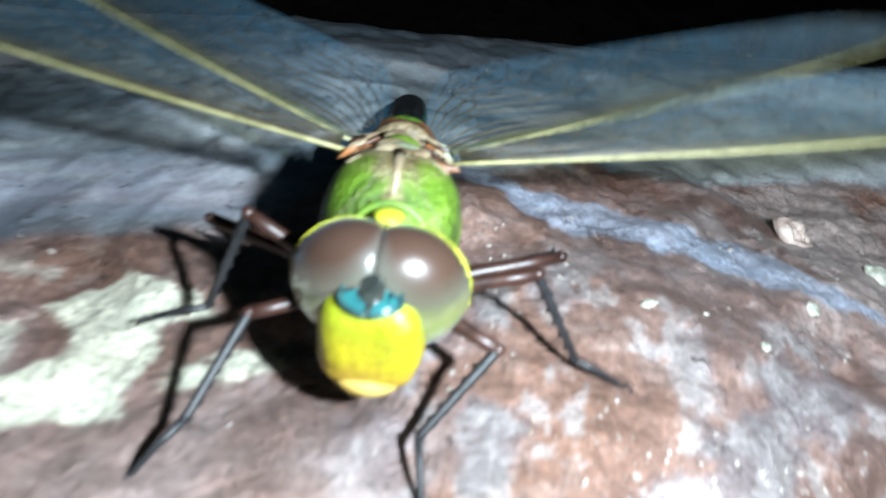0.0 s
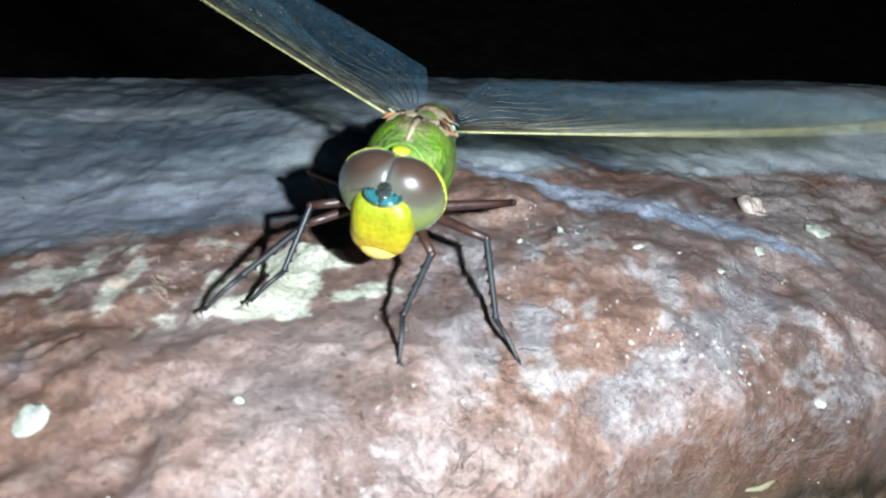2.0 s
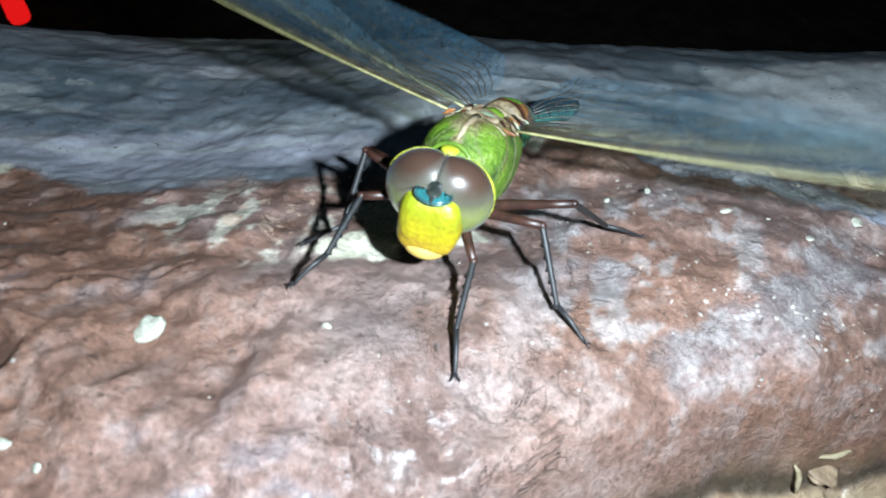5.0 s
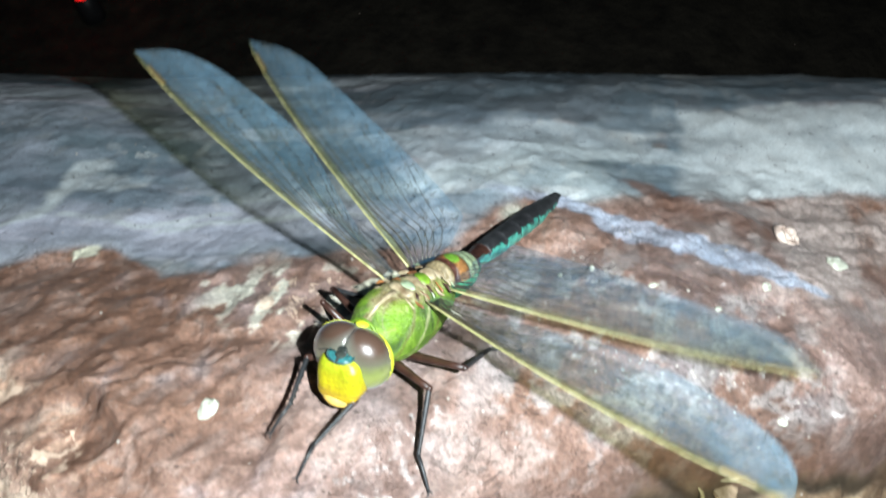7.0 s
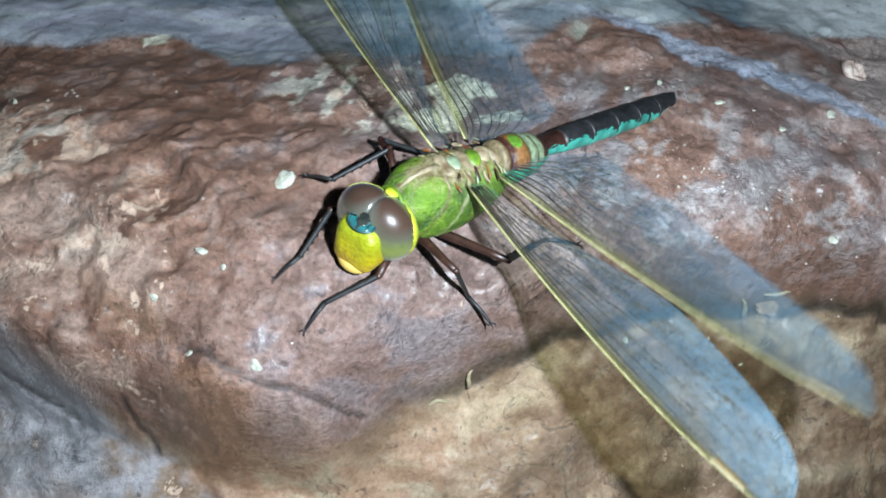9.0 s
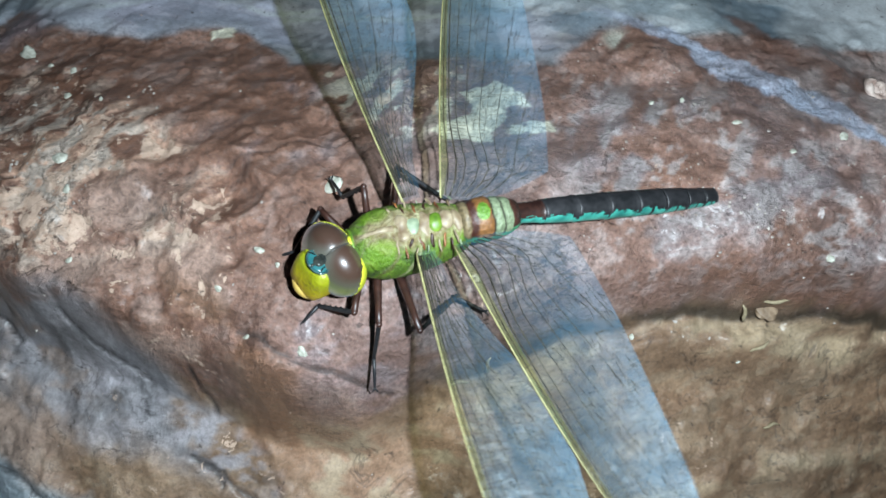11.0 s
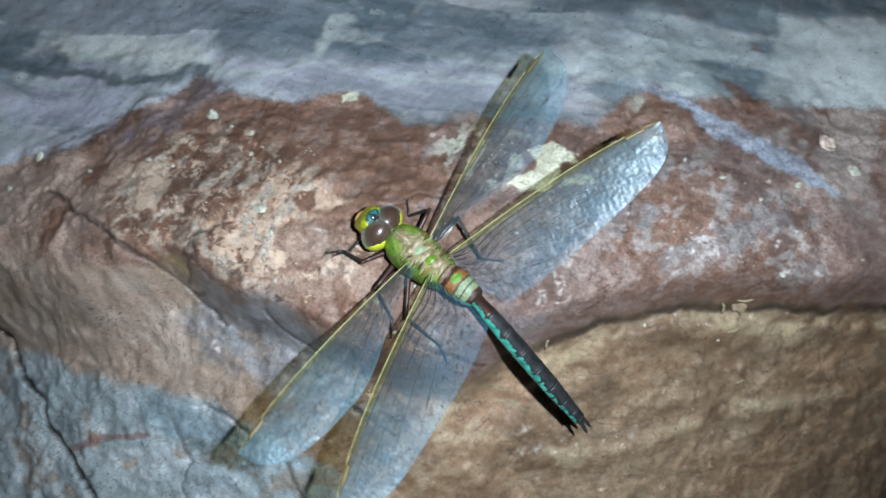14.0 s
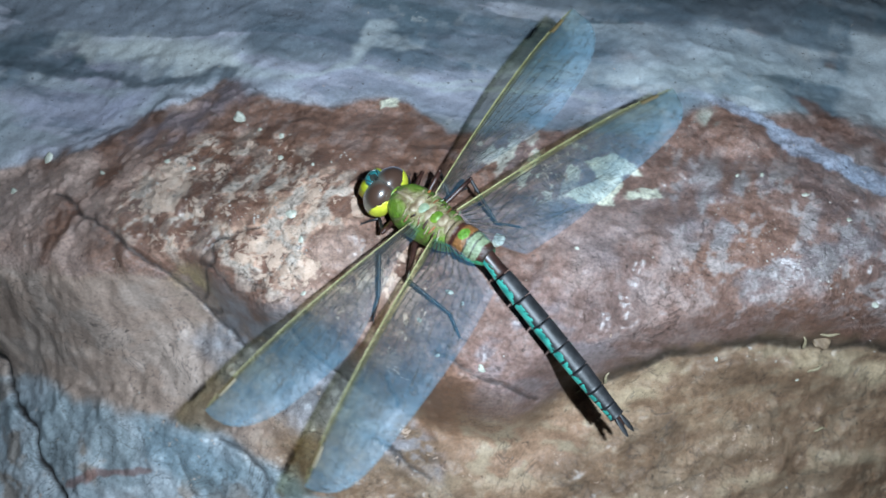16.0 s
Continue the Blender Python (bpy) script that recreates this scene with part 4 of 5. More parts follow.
def curled_shell(x, y):
    """A broken, coiled snail shell, half full of soil."""
    bm = bmesh.new()
    points, radii = [], []
    for k in range(30):
        a = 0.34 * k
        r = 2.1 - 1.7 * k / 30
        points.append((r * math.cos(a) * 1.1, r * math.sin(a) * 0.9, 0.3 + 0.9 * k / 30))
        radii.append((1.0 + 0.22 * math.sin(k * 2.1) + 0.15 * math.sin(k * 0.9)) * (1 - 0.7 * k / 30))
    tube(bm, points, radii, 10)
    for v in bm.verts:
        v.co += 0.0006 * noise.noise_vector(v.co * 700)
    ob = part("snail_shell", bm, SHELL, None)
    ob.matrix_basis = pose(x * MM, y * MM, rest(x * MM, y * MM) + 0.0002, 18, -14, 130)
    return tagged(ob, "small chalky coiled snail shell lying on the rock", "shell")


curled_shell(87, 45)


def splinter(x, y, length, heading, seed):
    """A dry splinter of grass or bark."""
    rnd = random.Random(seed)
    bm = bmesh.new()
    points = [(length * (k / 5 - 0.5), 0.25 * math.sin(k * 1.3 + seed), 0.10 * length * math.sin(math.pi * k / 5)) for k in range(6)]
    tube(bm, points, [0.15, 0.32, 0.38, 0.36, 0.26, 0.08], 6)
    ob = part("splinter", bm, STRAW, None)
    c, s = math.cos(radians(heading)) * length * MM * 0.4, math.sin(radians(heading)) * length * MM * 0.4
    za, zb = rest(x * MM - c, y * MM - s), rest(x * MM + c, y * MM + s)
    tilt = -math.degrees(math.atan2(zb - za, 2 * math.hypot(c, s)))
    ob.matrix_basis = pose(x * MM, y * MM, (za + zb) / 2 + 0.0003, 0, tilt, heading)
    return tagged(ob, "dry straw-coloured splinter caught on the stone", "splinter", "dry splinters on the rock")


for k, row in enumerate(((71, -6, 4.5, -50), (76, -9.6, 4, 45), (76, -2.5, 5, 18), (31, -29, 4, 80), (83.7, -19.9, 4, 30), (27, -33, 3.5, 30))):
    splinter(*row, k)


def build_grit():
    """Fine pale grains scattered over the stone, thick on its rough parts."""
    rnd = random.Random(3)
    spots = []
    while len(spots) < 1400:
        k = rnd.random()
        if k < 0.42:
            x, y = rnd.gauss(-58, 18), rnd.gauss(-18, 12)
        elif k < 0.70:
            x, y = rnd.gauss(62, 20), rnd.gauss(14, 13)
        else:
            x, y = rnd.uniform(-150, 120), rnd.uniform(-105, 60)
        if noise.noise(Vector((x * 0.09, y * 0.09, 0))) + 0.5 * noise.noise(Vector((x * 0.3, y * 0.3, 5))) > rnd.uniform(-0.25, 0.45):
            spots.append((x, y, 0.06 + 0.24 * rnd.random() ** 4))
    x, y, size = (np.array(c) for c in zip(*spots))
    z = rock_height(x * MM, y * MM)[0] / MM
    ball = bmesh.new()
    bmesh.ops.create_icosphere(ball, subdivisions=1, radius=1)
    shape = np.array([v.co[:] for v in ball.verts])
    faces = np.array([[v.index for v in f.verts] for f in ball.faces])
    ball.free()
    jig = np.random.RandomState(5)
    verts = shape[None] * jig.uniform(0.6, 1.4, (len(spots), len(shape), 3)) * np.stack([size * jig.uniform(0.8, 1.7, len(spots)), size, size * 0.6], -1)[:, None]
    turn = jig.uniform(0, math.tau, len(spots))[:, None]
    vx, vy = verts[..., 0] * np.cos(turn) - verts[..., 1] * np.sin(turn), verts[..., 0] * np.sin(turn) + verts[..., 1] * np.cos(turn)
    co = np.stack([vx + x[:, None], vy + y[:, None], verts[..., 2] + z[:, None]], -1).reshape(-1, 3) * MM
    tris = (faces[None] + (np.arange(len(spots)) * len(shape))[:, None, None]).reshape(-1, 3)
    mesh = bpy.data.meshes.new("mineral_grit")
    mesh.from_pydata(co.tolist(), [], tris.tolist())
    mesh.materials.append(GRIT)
    return tagged(new("mineral_grit", mesh), "scattered fine pale mineral grains on brown stone", "grit", kind="stuff")


build_grit()


def red_marker(x, y):
    """A small red light standing far behind the rock."""
    thing = new("red_light")
    thing.matrix_basis = pose(x, y, -0.42, 0, 0, 0)
    bm = bmesh.new()
    loft(bm, [(0, 9, 9, 0), (6, 10, 10, 0), (34, 9, 9, 0), (40, 4, 4, 0)], 20)
    bmesh.ops.rotate(bm, verts=bm.verts, cent=(0, 0, 0), matrix=Matrix.Rotation(radians(-90), 3, "Y"))
    bmesh.ops.translate(bm, verts=bm.verts, vec=(0, 0, 0.02))
    part("lens", bm, RED_GLOW, thing, "glowing red plastic lens")
    bm = bmesh.new()
    loft(bm, [(-20, 12, 12, 0), (20, 11, 11, 0), (21, 9, 9, 0)], 20)
    bmesh.ops.rotate(bm, verts=bm.verts, cent=(0, 0, 0), matrix=Matrix.Rotation(radians(-90), 3, "Y"))
    part("base", bm, CASING, thing)
    return tagged(thing, "small glowing red light standing on the dark ground", "light")


RED_PLACE = (-0.432, 0.520)
red_marker(*RED_PLACE)


# ---- the torch beside the lens ----
def build_torch():
    torch = new("torch")
    bm = bmesh.new()
    loft(bm, [(1, 2.4, 2.4, 0), (1.3, 2.9, 2.9, 0), (5, 2.9, 2.9, 0), (5.5, 2.4, 2.4, 0)], 20)
    bmesh.ops.rotate(bm, verts=bm.verts, cent=(0, 0, 0), matrix=Matrix.Rotation(radians(-90), 3, "Y"))
    part("casing", bm, CASING, torch)
    bm = bmesh.new()
    bmesh.ops.create_circle(bm, cap_ends=True, cap_tris=True, segments=12, radius=0.0019)
    bmesh.ops.reverse_faces(bm, faces=bm.faces)
    part("led", bm, LED, torch, "glowing white light chip", False)
    return tagged(torch, "small white torch held beside the lens", "torch")


# ---- the dragonfly: x forward, y to its left, z up; its origin lies between the wing roots ----
NECK, WAIST = (8.5, 0.0, -4.5), (-15.0, 0.0, -1.5)


def build_head(thing):
    """The head turns on the neck; its parts are placed from there."""
    at = lambda x, y, z: (x - 8.5, y, z + 1.9)
    bm = bmesh.new()
    ellipsoid(bm, at(10.9, 0, -3.8), (2.5, 4.1, 3.5))
    head = part("head", bm, GREEN, thing)
    bm = bmesh.new()
    ellipsoid(bm, at(8.3, 0, -3.0), (1.5, 2.7, 2.7), (0, 0, 0), 24, 14)
    part("neck", bm, BLACK, head, "black neck behind the eyes")
    back = -0.00075
    for s in (1, -1):
        bm = bmesh.new()
        for v in ellipsoid(bm, at(10.6, 1.15 * s, -3.0), (3.45, 4.55, 4.75), (s * -8, 10, s * 5), 48, 32, clip=s):
            v.co.x = max(v.co.x, back)
        part("eye", bm, EYE, head, "large glossy grey-brown compound eye")
        bm = bmesh.new()
        for v in ellipsoid(bm, at(10.55, 1.15 * s, -3.0), (3.47, 4.575, 4.775), (s * -8, 10, s * 5), 72, 48, clip=s):
            v.co.x = max(v.co.x, back - 0.0001)
        keep = lambda c: c.x / MM < -0.95 + 0.53 * abs(c.y / MM) + 0.15 * noise.noise(c * 900) and c.z > -0.0044
        gone = [f for f in bm.faces if not keep(f.calc_center_median())]
        bmesh.ops.delete(bm, geom=gone, context="FACES")
        bmesh.ops.solidify(bm, geom=bm.faces[:], thickness=-0.00004)
        part("eye_rim", bm, RIM, head, "yellow-green rim behind the eye")
    bm = bmesh.new()
    box = lambda c: math.copysign(abs(c) ** 0.66, c)
    made = bmesh.ops.create_uvsphere(bm, u_segments=40, v_segments=28, radius=1)["verts"]
    tilt = pose(*[c * MM for c in at(12.95, 0, -4.45)], 0, -4, 0)
    for v in made:
        v.co = tilt @ (Vector((box(v.co.x) * 3.1, box(v.co.y) * 3.3, box(v.co.z) * 3.8)) * MM)
        v.co.x -= max(0, v.co.x - 0.0060) * 0.35
        v.co += 0.00022 * noise.noise_vector(v.co * 450)
    part("face", bm, YELLOW, head, "bright yellow face")
    bm = bmesh.new()
    ellipsoid(bm, at(13.75, 0, -7.2), (2.0, 2.5, 1.35), (0, 20, 0), 20, 12)
    ellipsoid(bm, at(12.3, 0, -7.9), (1.7, 1.95, 0.85), (0, 10, 0), 20, 12)
    part("mouth", bm, LIP, head, "pale orange mouth plates")
    brow = pose(*[c * MM for c in at(14.05, 0, -0.55)], 0, 10, 0)
    bm = bmesh.new()
    ellipsoid(bm, (0, 0, 0), (1.15, 1.70, 0.26), (0, 0, 0), 32, 12)
    for v in bm.verts:
        v.co = brow @ v.co + 0.00010 * noise.noise_vector(v.co * 900)
    part("forehead", bm, AQUA, head, "turquoise ring on the forehead")
    bm = bmesh.new()
    ring = [(1.29 * math.cos(math.tau * k / 36), 1.83 * math.sin(math.tau * k / 36), 0.06) for k in range(37)]
    tube(bm, ring, 0.15, 8)
    for v in bm.verts:
        v.co = brow @ v.co
    part("forehead_edge", bm, TEALDARK, head, "dark edge round the turquoise ring")
    bm = bmesh.new()
    ellipsoid(bm, (-0.1, 0, 0.12), (0.80, 0.88, 0.36), (0, 0, 0), 20, 10)
    ellipsoid(bm, (0.72, 0, 0.10), (0.62, 0.24, 0.24), (0, 6, 0), 14, 8)
    ellipsoid(bm, (-0.95, 0, 0.22), (0.55, 1.35, 0.40), (0, -10, 0), 20, 10)
    for v in bm.verts:
        v.co = brow @ v.co
    part("forehead_spot", bm, GLOSSY, head, "glossy black mark inside the ring")
    bm = bmesh.new()
    ellipsoid(bm, at(13.2, 0, 0.10), (0.45, 0.80, 0.32), (0, 10, 0), 16, 10)
    part("crown", bm, GLOSSY, head, "glossy dark knob between the eyes")
    bm = bmesh.new()
    made = ellipsoid(bm, at(8.35, 0, 0.85), (0.95, 0.95, 0.30), (0, -14, 0), 18, 12)
    part("nape", bm, RIM, head, "yellow triangle behind the eyes")
    for s in (1, -1):
        bm = bmesh.new()
        tube(bm, [at(13.8, 1.1 * s, -0.3), at(14.5, 1.4 * s, 0.3), at(15.3, 1.8 * s, 0.8), at(16.0, 2.2 * s, 1.0)], [0.12, 0.06, 0.035, 0.02], 5)
        part("antenna", bm, BLACK, head)
    return head


def build_trunk(thing):
    bm = bmesh.new()
    loft(bm, [(9.2, 1.0, 1.1, -4.9), (8.6, 2.0, 2.2, -4.9), (7.4, 3.3, 3.6, -4.7), (5.6, 4.4, 4.7, -4.5), (3.4, 4.95, 5.2, -4.5), (1.0, 5.0, 5.3, -4.5),
              (-1.5, 4.8, 5.2, -4.5), (-4.0, 4.4, 4.8, -4.3), (-6.2, 3.9, 4.3, -4.0), (-8.2, 3.2, 3.5, -3.5), (-9.2, 2.5, 2.8, -3.2)], 44, 2.3)
    trunk = part("thorax", bm, THORAX, thing, "lime green thorax with tan back")
    bm = bmesh.new()
    tube(bm, [(7.4, 0, -1.15), (6.0, 0, -0.12), (4.4, 0, 0.32), (2.4, 0, 0.6)], [0.12, 0.32, 0.42, 0.5], 10)
    part("keel", bm, TAN, trunk)
    bm = bmesh.new()
    tube(bm, [(8.15 - 0.25 * math.cos(a), 2.75 * math.sin(a), -4.75 + 3.15 * math.cos(a)) for a in (math.pi * (k - 8) / 18 for k in range(17))], 0.26, 8)
    part("collar", bm, GREEN, trunk, "thin green collar behind the head")
    for cx, cz, rx, ry, mat in ((1.2, 0.62, 1.1, 1.9, TAN), (-0.4, 0.75, 1.0, 1.2, MINT), (-2.0, 0.55, 1.0, 1.7, TAN), (-3.6, 0.7, 1.1, 1.35, GREEN),
                                (-5.2, 0.70, 1.1, 1.25, TAN), (-6.8, 0.3, 0.8, 1.6, TAN)):
        bm = bmesh.new()
        for v in ellipsoid(bm, (cx, 0, cz - 0.25), (rx, ry * 1.1, 0.62), (0, 4, 0), 22, 12):
            v.co += 0.00035 * noise.noise_vector(v.co * 600)
        part("back_plate", bm, mat, trunk)
    rnd = random.Random(21)
    for s in (1, -1):
        for cx, cy, mat, size in ((2.2, 2.5, TAN, 1.1), (1.3, 3.6, BROWN, 0.9), (0.5, 2.6, MAROON, 0.9), (-0.3, 3.7, TAN, 0.8), (-1.2, 2.6, BROWN, 1.0), (-1.9, 3.6, MINT, 0.5),
                                  (-2.7, 2.5, MAROON, 1.0), (-3.6, 3.4, TAN, 0.9), (-4.5, 2.6, BROWN, 1.0), (-5.3, 3.5, MAROON, 0.9), (-6.2, 2.7, TAN, 0.9), (-6.6, 3.4, MINT, 0.5)):
            bm = bmesh.new()
            made = ellipsoid(bm, (cx, cy * s, 0.36 - 0.12 * cy + rnd.uniform(-0.1, 0.2)), (0.20 * size, 1.05 * size, 0.24 * size),
                             (s * -24 + rnd.uniform(-15, 15), rnd.uniform(-20, 20), s * rnd.uniform(-25, 10)), 14, 8)
            for v in made:
                v.co += 0.0003 * noise.noise_vector(v.co * 900)
            part("wing_root", bm, mat, trunk)
    # the swollen first segments behind the wings
    bm = bmesh.new()
    bands = [(-7.4, 2.6, 3.0), (-7.9, 3.0, 3.4), (-8.4, 2.9, 3.3), (-8.8, 2.75, 3.1), (-9.2, 3.0, 3.3), (-9.9, 3.15, 3.45), (-10.7, 3.25, 3.5), (-11.5, 3.25, 3.4), (-11.9, 3.1, 3.2),
             (-12.1, 3.0, 3.1), (-12.6, 3.15, 3.15), (-13.4, 3.0, 3.0), (-13.6, 2.85, 2.85), (-14.0, 2.9, 2.85), (-14.9, 2.6, 2.55), (-15.2, 2.45, 2.4), (-15.8, 2.2, 2.15), (-16.2, 2.0, 2.0)]

    loft(bm, [(x, w, h, -1.9) for x, w, h in bands], 48, 2.1)
    part("abdomen_base", bm, BASE, thing, "swollen green and brown abdomen base")
    return trunk


def build_abdomen(thing):
    """The long abdomen hangs from the waist, segment by segment."""
    cuts = (0.0, 5.6, 11.4, 17.2, 22.8, 28.2, 33.0, 36.8, 39.4)
    width = lambda d: 1.98 - 0.42 * math.exp(-((d - 2.5) / 4.0) ** 2) + 0.12 * math.exp(-((d - 20) / 9) ** 2) - 0.5 * smooth(28, 40, d)
    first = None
    for i, (a, b) in enumerate(zip(cuts, cuts[1:])):
        bm = bmesh.new()
        fr = [k / 22 for k in range(23)]
        rows = []
        for f in fr:
            d = a + (b - a) * f
            ring = 1.0 + 0.05 * float(smooth(0.86, 0.96, f)) - 0.05 * float(smooth(0.06, 0.0, f))
            w = width(d) * ring
            rows.append((-d + (0.25 if f == 1.0 else 0), w, w * 0.88, 0.0))

        def pick(k, ang, i=i, a=a, b=b):
            """Black above; blue-green flanks with ragged edges, broken at every joint and behind the middle."""
            ang = min(ang, 360 - ang)
            f = (k + 0.5) / 22
            rag = noise.noise(Vector((a + (b - a) * f, ang * 0.09, i * 3.1))) * 16 + noise.noise(Vector(((a + (b - a) * f) * 3, ang * 0.25, 7))) * 9
            edge = 54 + 24 * float(smooth(0.55, 1.0, f)) + 16 * float(smooth(0.12, 0.0, f)) + (10 if i >= 5 else 0) + rag
            if ang > 126 + rag * 0.4:
                return 2
            if f > 0.95 or (i >= 4 and 0.42 < f < 0.50) or (i >= 5 and f > 0.86):
                return 0
            if i == 0 and ang < 60 + rag:
                return 2
            return 1 if ang > edge else 0

        loft(bm, rows, 76, 2.1, pick)
        seg = part("abdomen" if first is None else "segment", bm, (BLACK, TURQUOISE, MAROON), thing if first is None else first,
                   "black abdomen with turquoise sides" if first is None else "")
        first = first or seg
    for s in (1, -1):
        bm = bmesh.new()
        made = ellipsoid(bm, (-41.4, 0.75 * s, 0.2), (2.1, 0.55, 0.2), (0, -6, s * -4), 18, 10)
        part("tail_clasper", bm, BLACK, first)
    bm = bmesh.new()
    ellipsoid(bm, (-40.4, 0, -0.4), (1.3, 0.8, 0.6), (0, 0, 0), 14, 8)
    part("tail_tip", bm, MAROON, first)
    return first


def wing_outline(length, chord, hind):
    """Front and rear edge of a wing at the share u of its length (millimetres)."""
    def front(u):
        return 0.9 * math.sin(math.pi * min(1, u * 1.0)) * (0.7 if hind else 0.9) - 1.6 * u ** 6

    def rear(u):
        if hind:
            shape = (min(1, (u + 0.02) / 0.13) ** 0.55) * (1 - 0.24 * smooth(0.22, 0.9, u)) * (1 - u ** 7) ** 0.5
        else:
            shape = (0.24 + 0.76 * float(smooth(0.0, 0.58, u))) * (1 - u ** 7) ** 0.5
        return front(u) - chord * float(shape) + (0.4 if u < 0.03 else 0)

    return front, rear


def build_wing(thing, hind, side):
    length, chord = (51.0, 16.0) if hind else (51.0, 12.8)
    front, rear = wing_outline(length, chord, hind)
    fold = lambda u, v: 0.10 * math.sin(v * 23) * (1 - 0.6 * u) * (1 - v) + 0.5 * u * u - 0.8 * v * v * (0.3 + 0.7 * u)

    def at(u, v):
        x = front(u) + (rear(u) - front(u)) * v
        return Vector((x, side * length * u, fold(u, v)))

    bm = bmesh.new()
    nu, nv = 64, 15
    grid = [[bm.verts.new(at(u / nu * 0.997, v / nv) * MM) for v in range(nv + 1)] for u in range(nu + 1)]
    for u in range(nu):
        for v in range(nv):
            bm.faces.new((grid[u][v], grid[u + 1][v], grid[u + 1][v + 1], grid[u][v + 1])).material_index = 1 if v < 1 else 0
    bmesh.ops.recalc_face_normals(bm, faces=bm.faces)
    wing = part("hind_wing" if hind else "fore_wing", bm, (MEMBRANE, BAND), thing, "clear veined wing with a yellow front edge")
    bm = bmesh.new()
    tube(bm, [at(k / 24 * 0.985, 0.0) for k in range(25)], [0.16 - 0.10 * k / 24 for k in range(25)], 6)
    part("costa", bm, COSTA, wing, "yellow front vein")
    starts = ((0.10, 0.035, 0.95, 0.045, 0.13), (0.20, 0.085, 0.97, 0.10, 0.15), (0.30, 0.15, 0.95, 0.26, 0.10), (0.45, 0.24, 0.90, 0.46, 0.09),
              (0.55, 0.36, 0.80, 0.68, 0.09), (0.65, 0.5, 0.66, 0.88, 0.08), (0.8, 0.68, 0.44, 0.97, 0.08))
    for v0, v1, u_end, v2, r in starts:
        bm = bmesh.new()
        points = []
        for k in range(19):
            f = k / 18
            u = 0.01 + f * (u_end - 0.01)
            g = min(1, f / 0.25)
            v = (v0 + (v1 - v0) * g) if f < 0.25 else v1 + (v2 - v1) * ((f - 0.25) / 0.75) ** 1.4
            points.append(at(u, v) + Vector((0, 0, 0.03)))
        tube(bm, points, [0.85 * r * (1 - 0.62 * k / 18) for k in range(19)], 5)
        part("vein", bm, VEIN, wing)
    rnd = random.Random(11 + hind)
    bm = bmesh.new()
    for k in range(90):
        u = 0.05 + 0.9 * (k + rnd.uniform(-0.3, 0.3)) / 90
        for a, b in ((0.0, 0.045), (0.045, 0.10), (0.10, 0.24)):
            tube(bm, [at(u, a) + Vector((0, 0, 0.02)), at(min(0.99, u + rnd.uniform(-0.002, 0.006)), b) + Vector((0, 0, 0.02))], 0.03, 3)
    for k in range(620):
        u, v = 0.04 + 0.93 * rnd.random(), 0.24 + 0.74 * rnd.random()
        if rnd.random() < 0.6:
            tube(bm, [at(u, v) + Vector((0, 0, 0.02)), at(min(0.99, u + rnd.uniform(0.0, 0.012)), min(1, v + rnd.uniform(0.04, 0.1))) + Vector((0, 0, 0.02))], 0.03, 3)
        else:
            tube(bm, [at(u, v) + Vector((0, 0, 0.02)), at(min(0.99, u + rnd.uniform(0.02, 0.05)), min(1, v + rnd.uniform(-0.01, 0.06))) + Vector((0, 0, 0.02))], 0.03, 3)
    tagged(part("vein_net", bm, VEIN, wing), kind="stuff")
    bm = bmesh.new()
    strip = [[bm.verts.new((at(0.855 + 0.075 * i / 6, v) + Vector((0, 0, dz))) * MM) for v, dz in ((0.0, 0.10), (0.09, 0.10), (0.09, -0.06), (0.0, -0.06))] for i in range(7)]
    for a, b in zip(strip, strip[1:]):
        for k in range(4):
            bm.faces.new((a[k], a[(k + 1) % 4], b[(k + 1) % 4], b[k]))
    bmesh.ops.recalc_face_normals(bm, faces=bm.faces)
    part("wing_spot", bm, STIGMA, wing)
    return wing


LEGS = {"F": (7.5, 7.5, 4.6), "M": (9.0, 8.8, 5.0), "H": (11.3, 10.9, 5.2)}
HIPS = {"F": (6.6, 1.6, -8.0), "M": (4.2, 2.0, -8.8), "H": (1.2, 2.2, -9.1)}


def build_leg(thing, key):
    """Upper leg with the shin and the foot under it; each lies along its own x."""
    upper, shin, foot = LEGS[key]
    bm = bmesh.new()
    tube(bm, [(-0.6, 0, 0), (0, 0, 0), (upper * 0.3, 0, 0.05), (upper * 0.75, 0, 0), (upper, 0, 0)], [0.55, 0.72, 0.66, 0.5, 0.46], 10)
    ellipsoid(bm, (upper, 0, 0), (0.5, 0.46, 0.46), (0, 0, 0), 12, 8)
    leg = part("leg", bm, MAROON, thing, "thin dark brown leg")
    bm = bmesh.new()
    count = 27
    tube(bm, [(shin * k / count, 0, 0) for k in range(count + 1)], [0.38 - 0.10 * k / count for k in range(count + 1)], 8)
    bm.verts.ensure_lookup_table()
    for k in range(6, count, 4):
        for side in (2, 6):
            v = bm.verts[k * 8 + side]
            v.co += Vector((0.5, v.co.y / MM * 1.6, v.co.z / MM * 1.6 - 0.3)) * MM * 0.3
    low = part("shin", bm, BLACK, leg)
    bm = bmesh.new()
    tube(bm, [(0, 0, 0), (foot * 0.45, 0, 0.12), (foot * 0.85, 0, 0), (foot, 0, -0.1)], [0.3, 0.26, 0.22, 0.18], 8)
    for s in (1, -1):
        tube(bm, [(foot * 0.92, 0, 0), (foot + 0.3, s * 0.4, 0.2), (foot + 0.55, s * 0.55, -0.35)], [0.14, 0.1, 0.03], 5)
    toe = part("foot", bm, BLACK, leg)
    return leg, low, toe


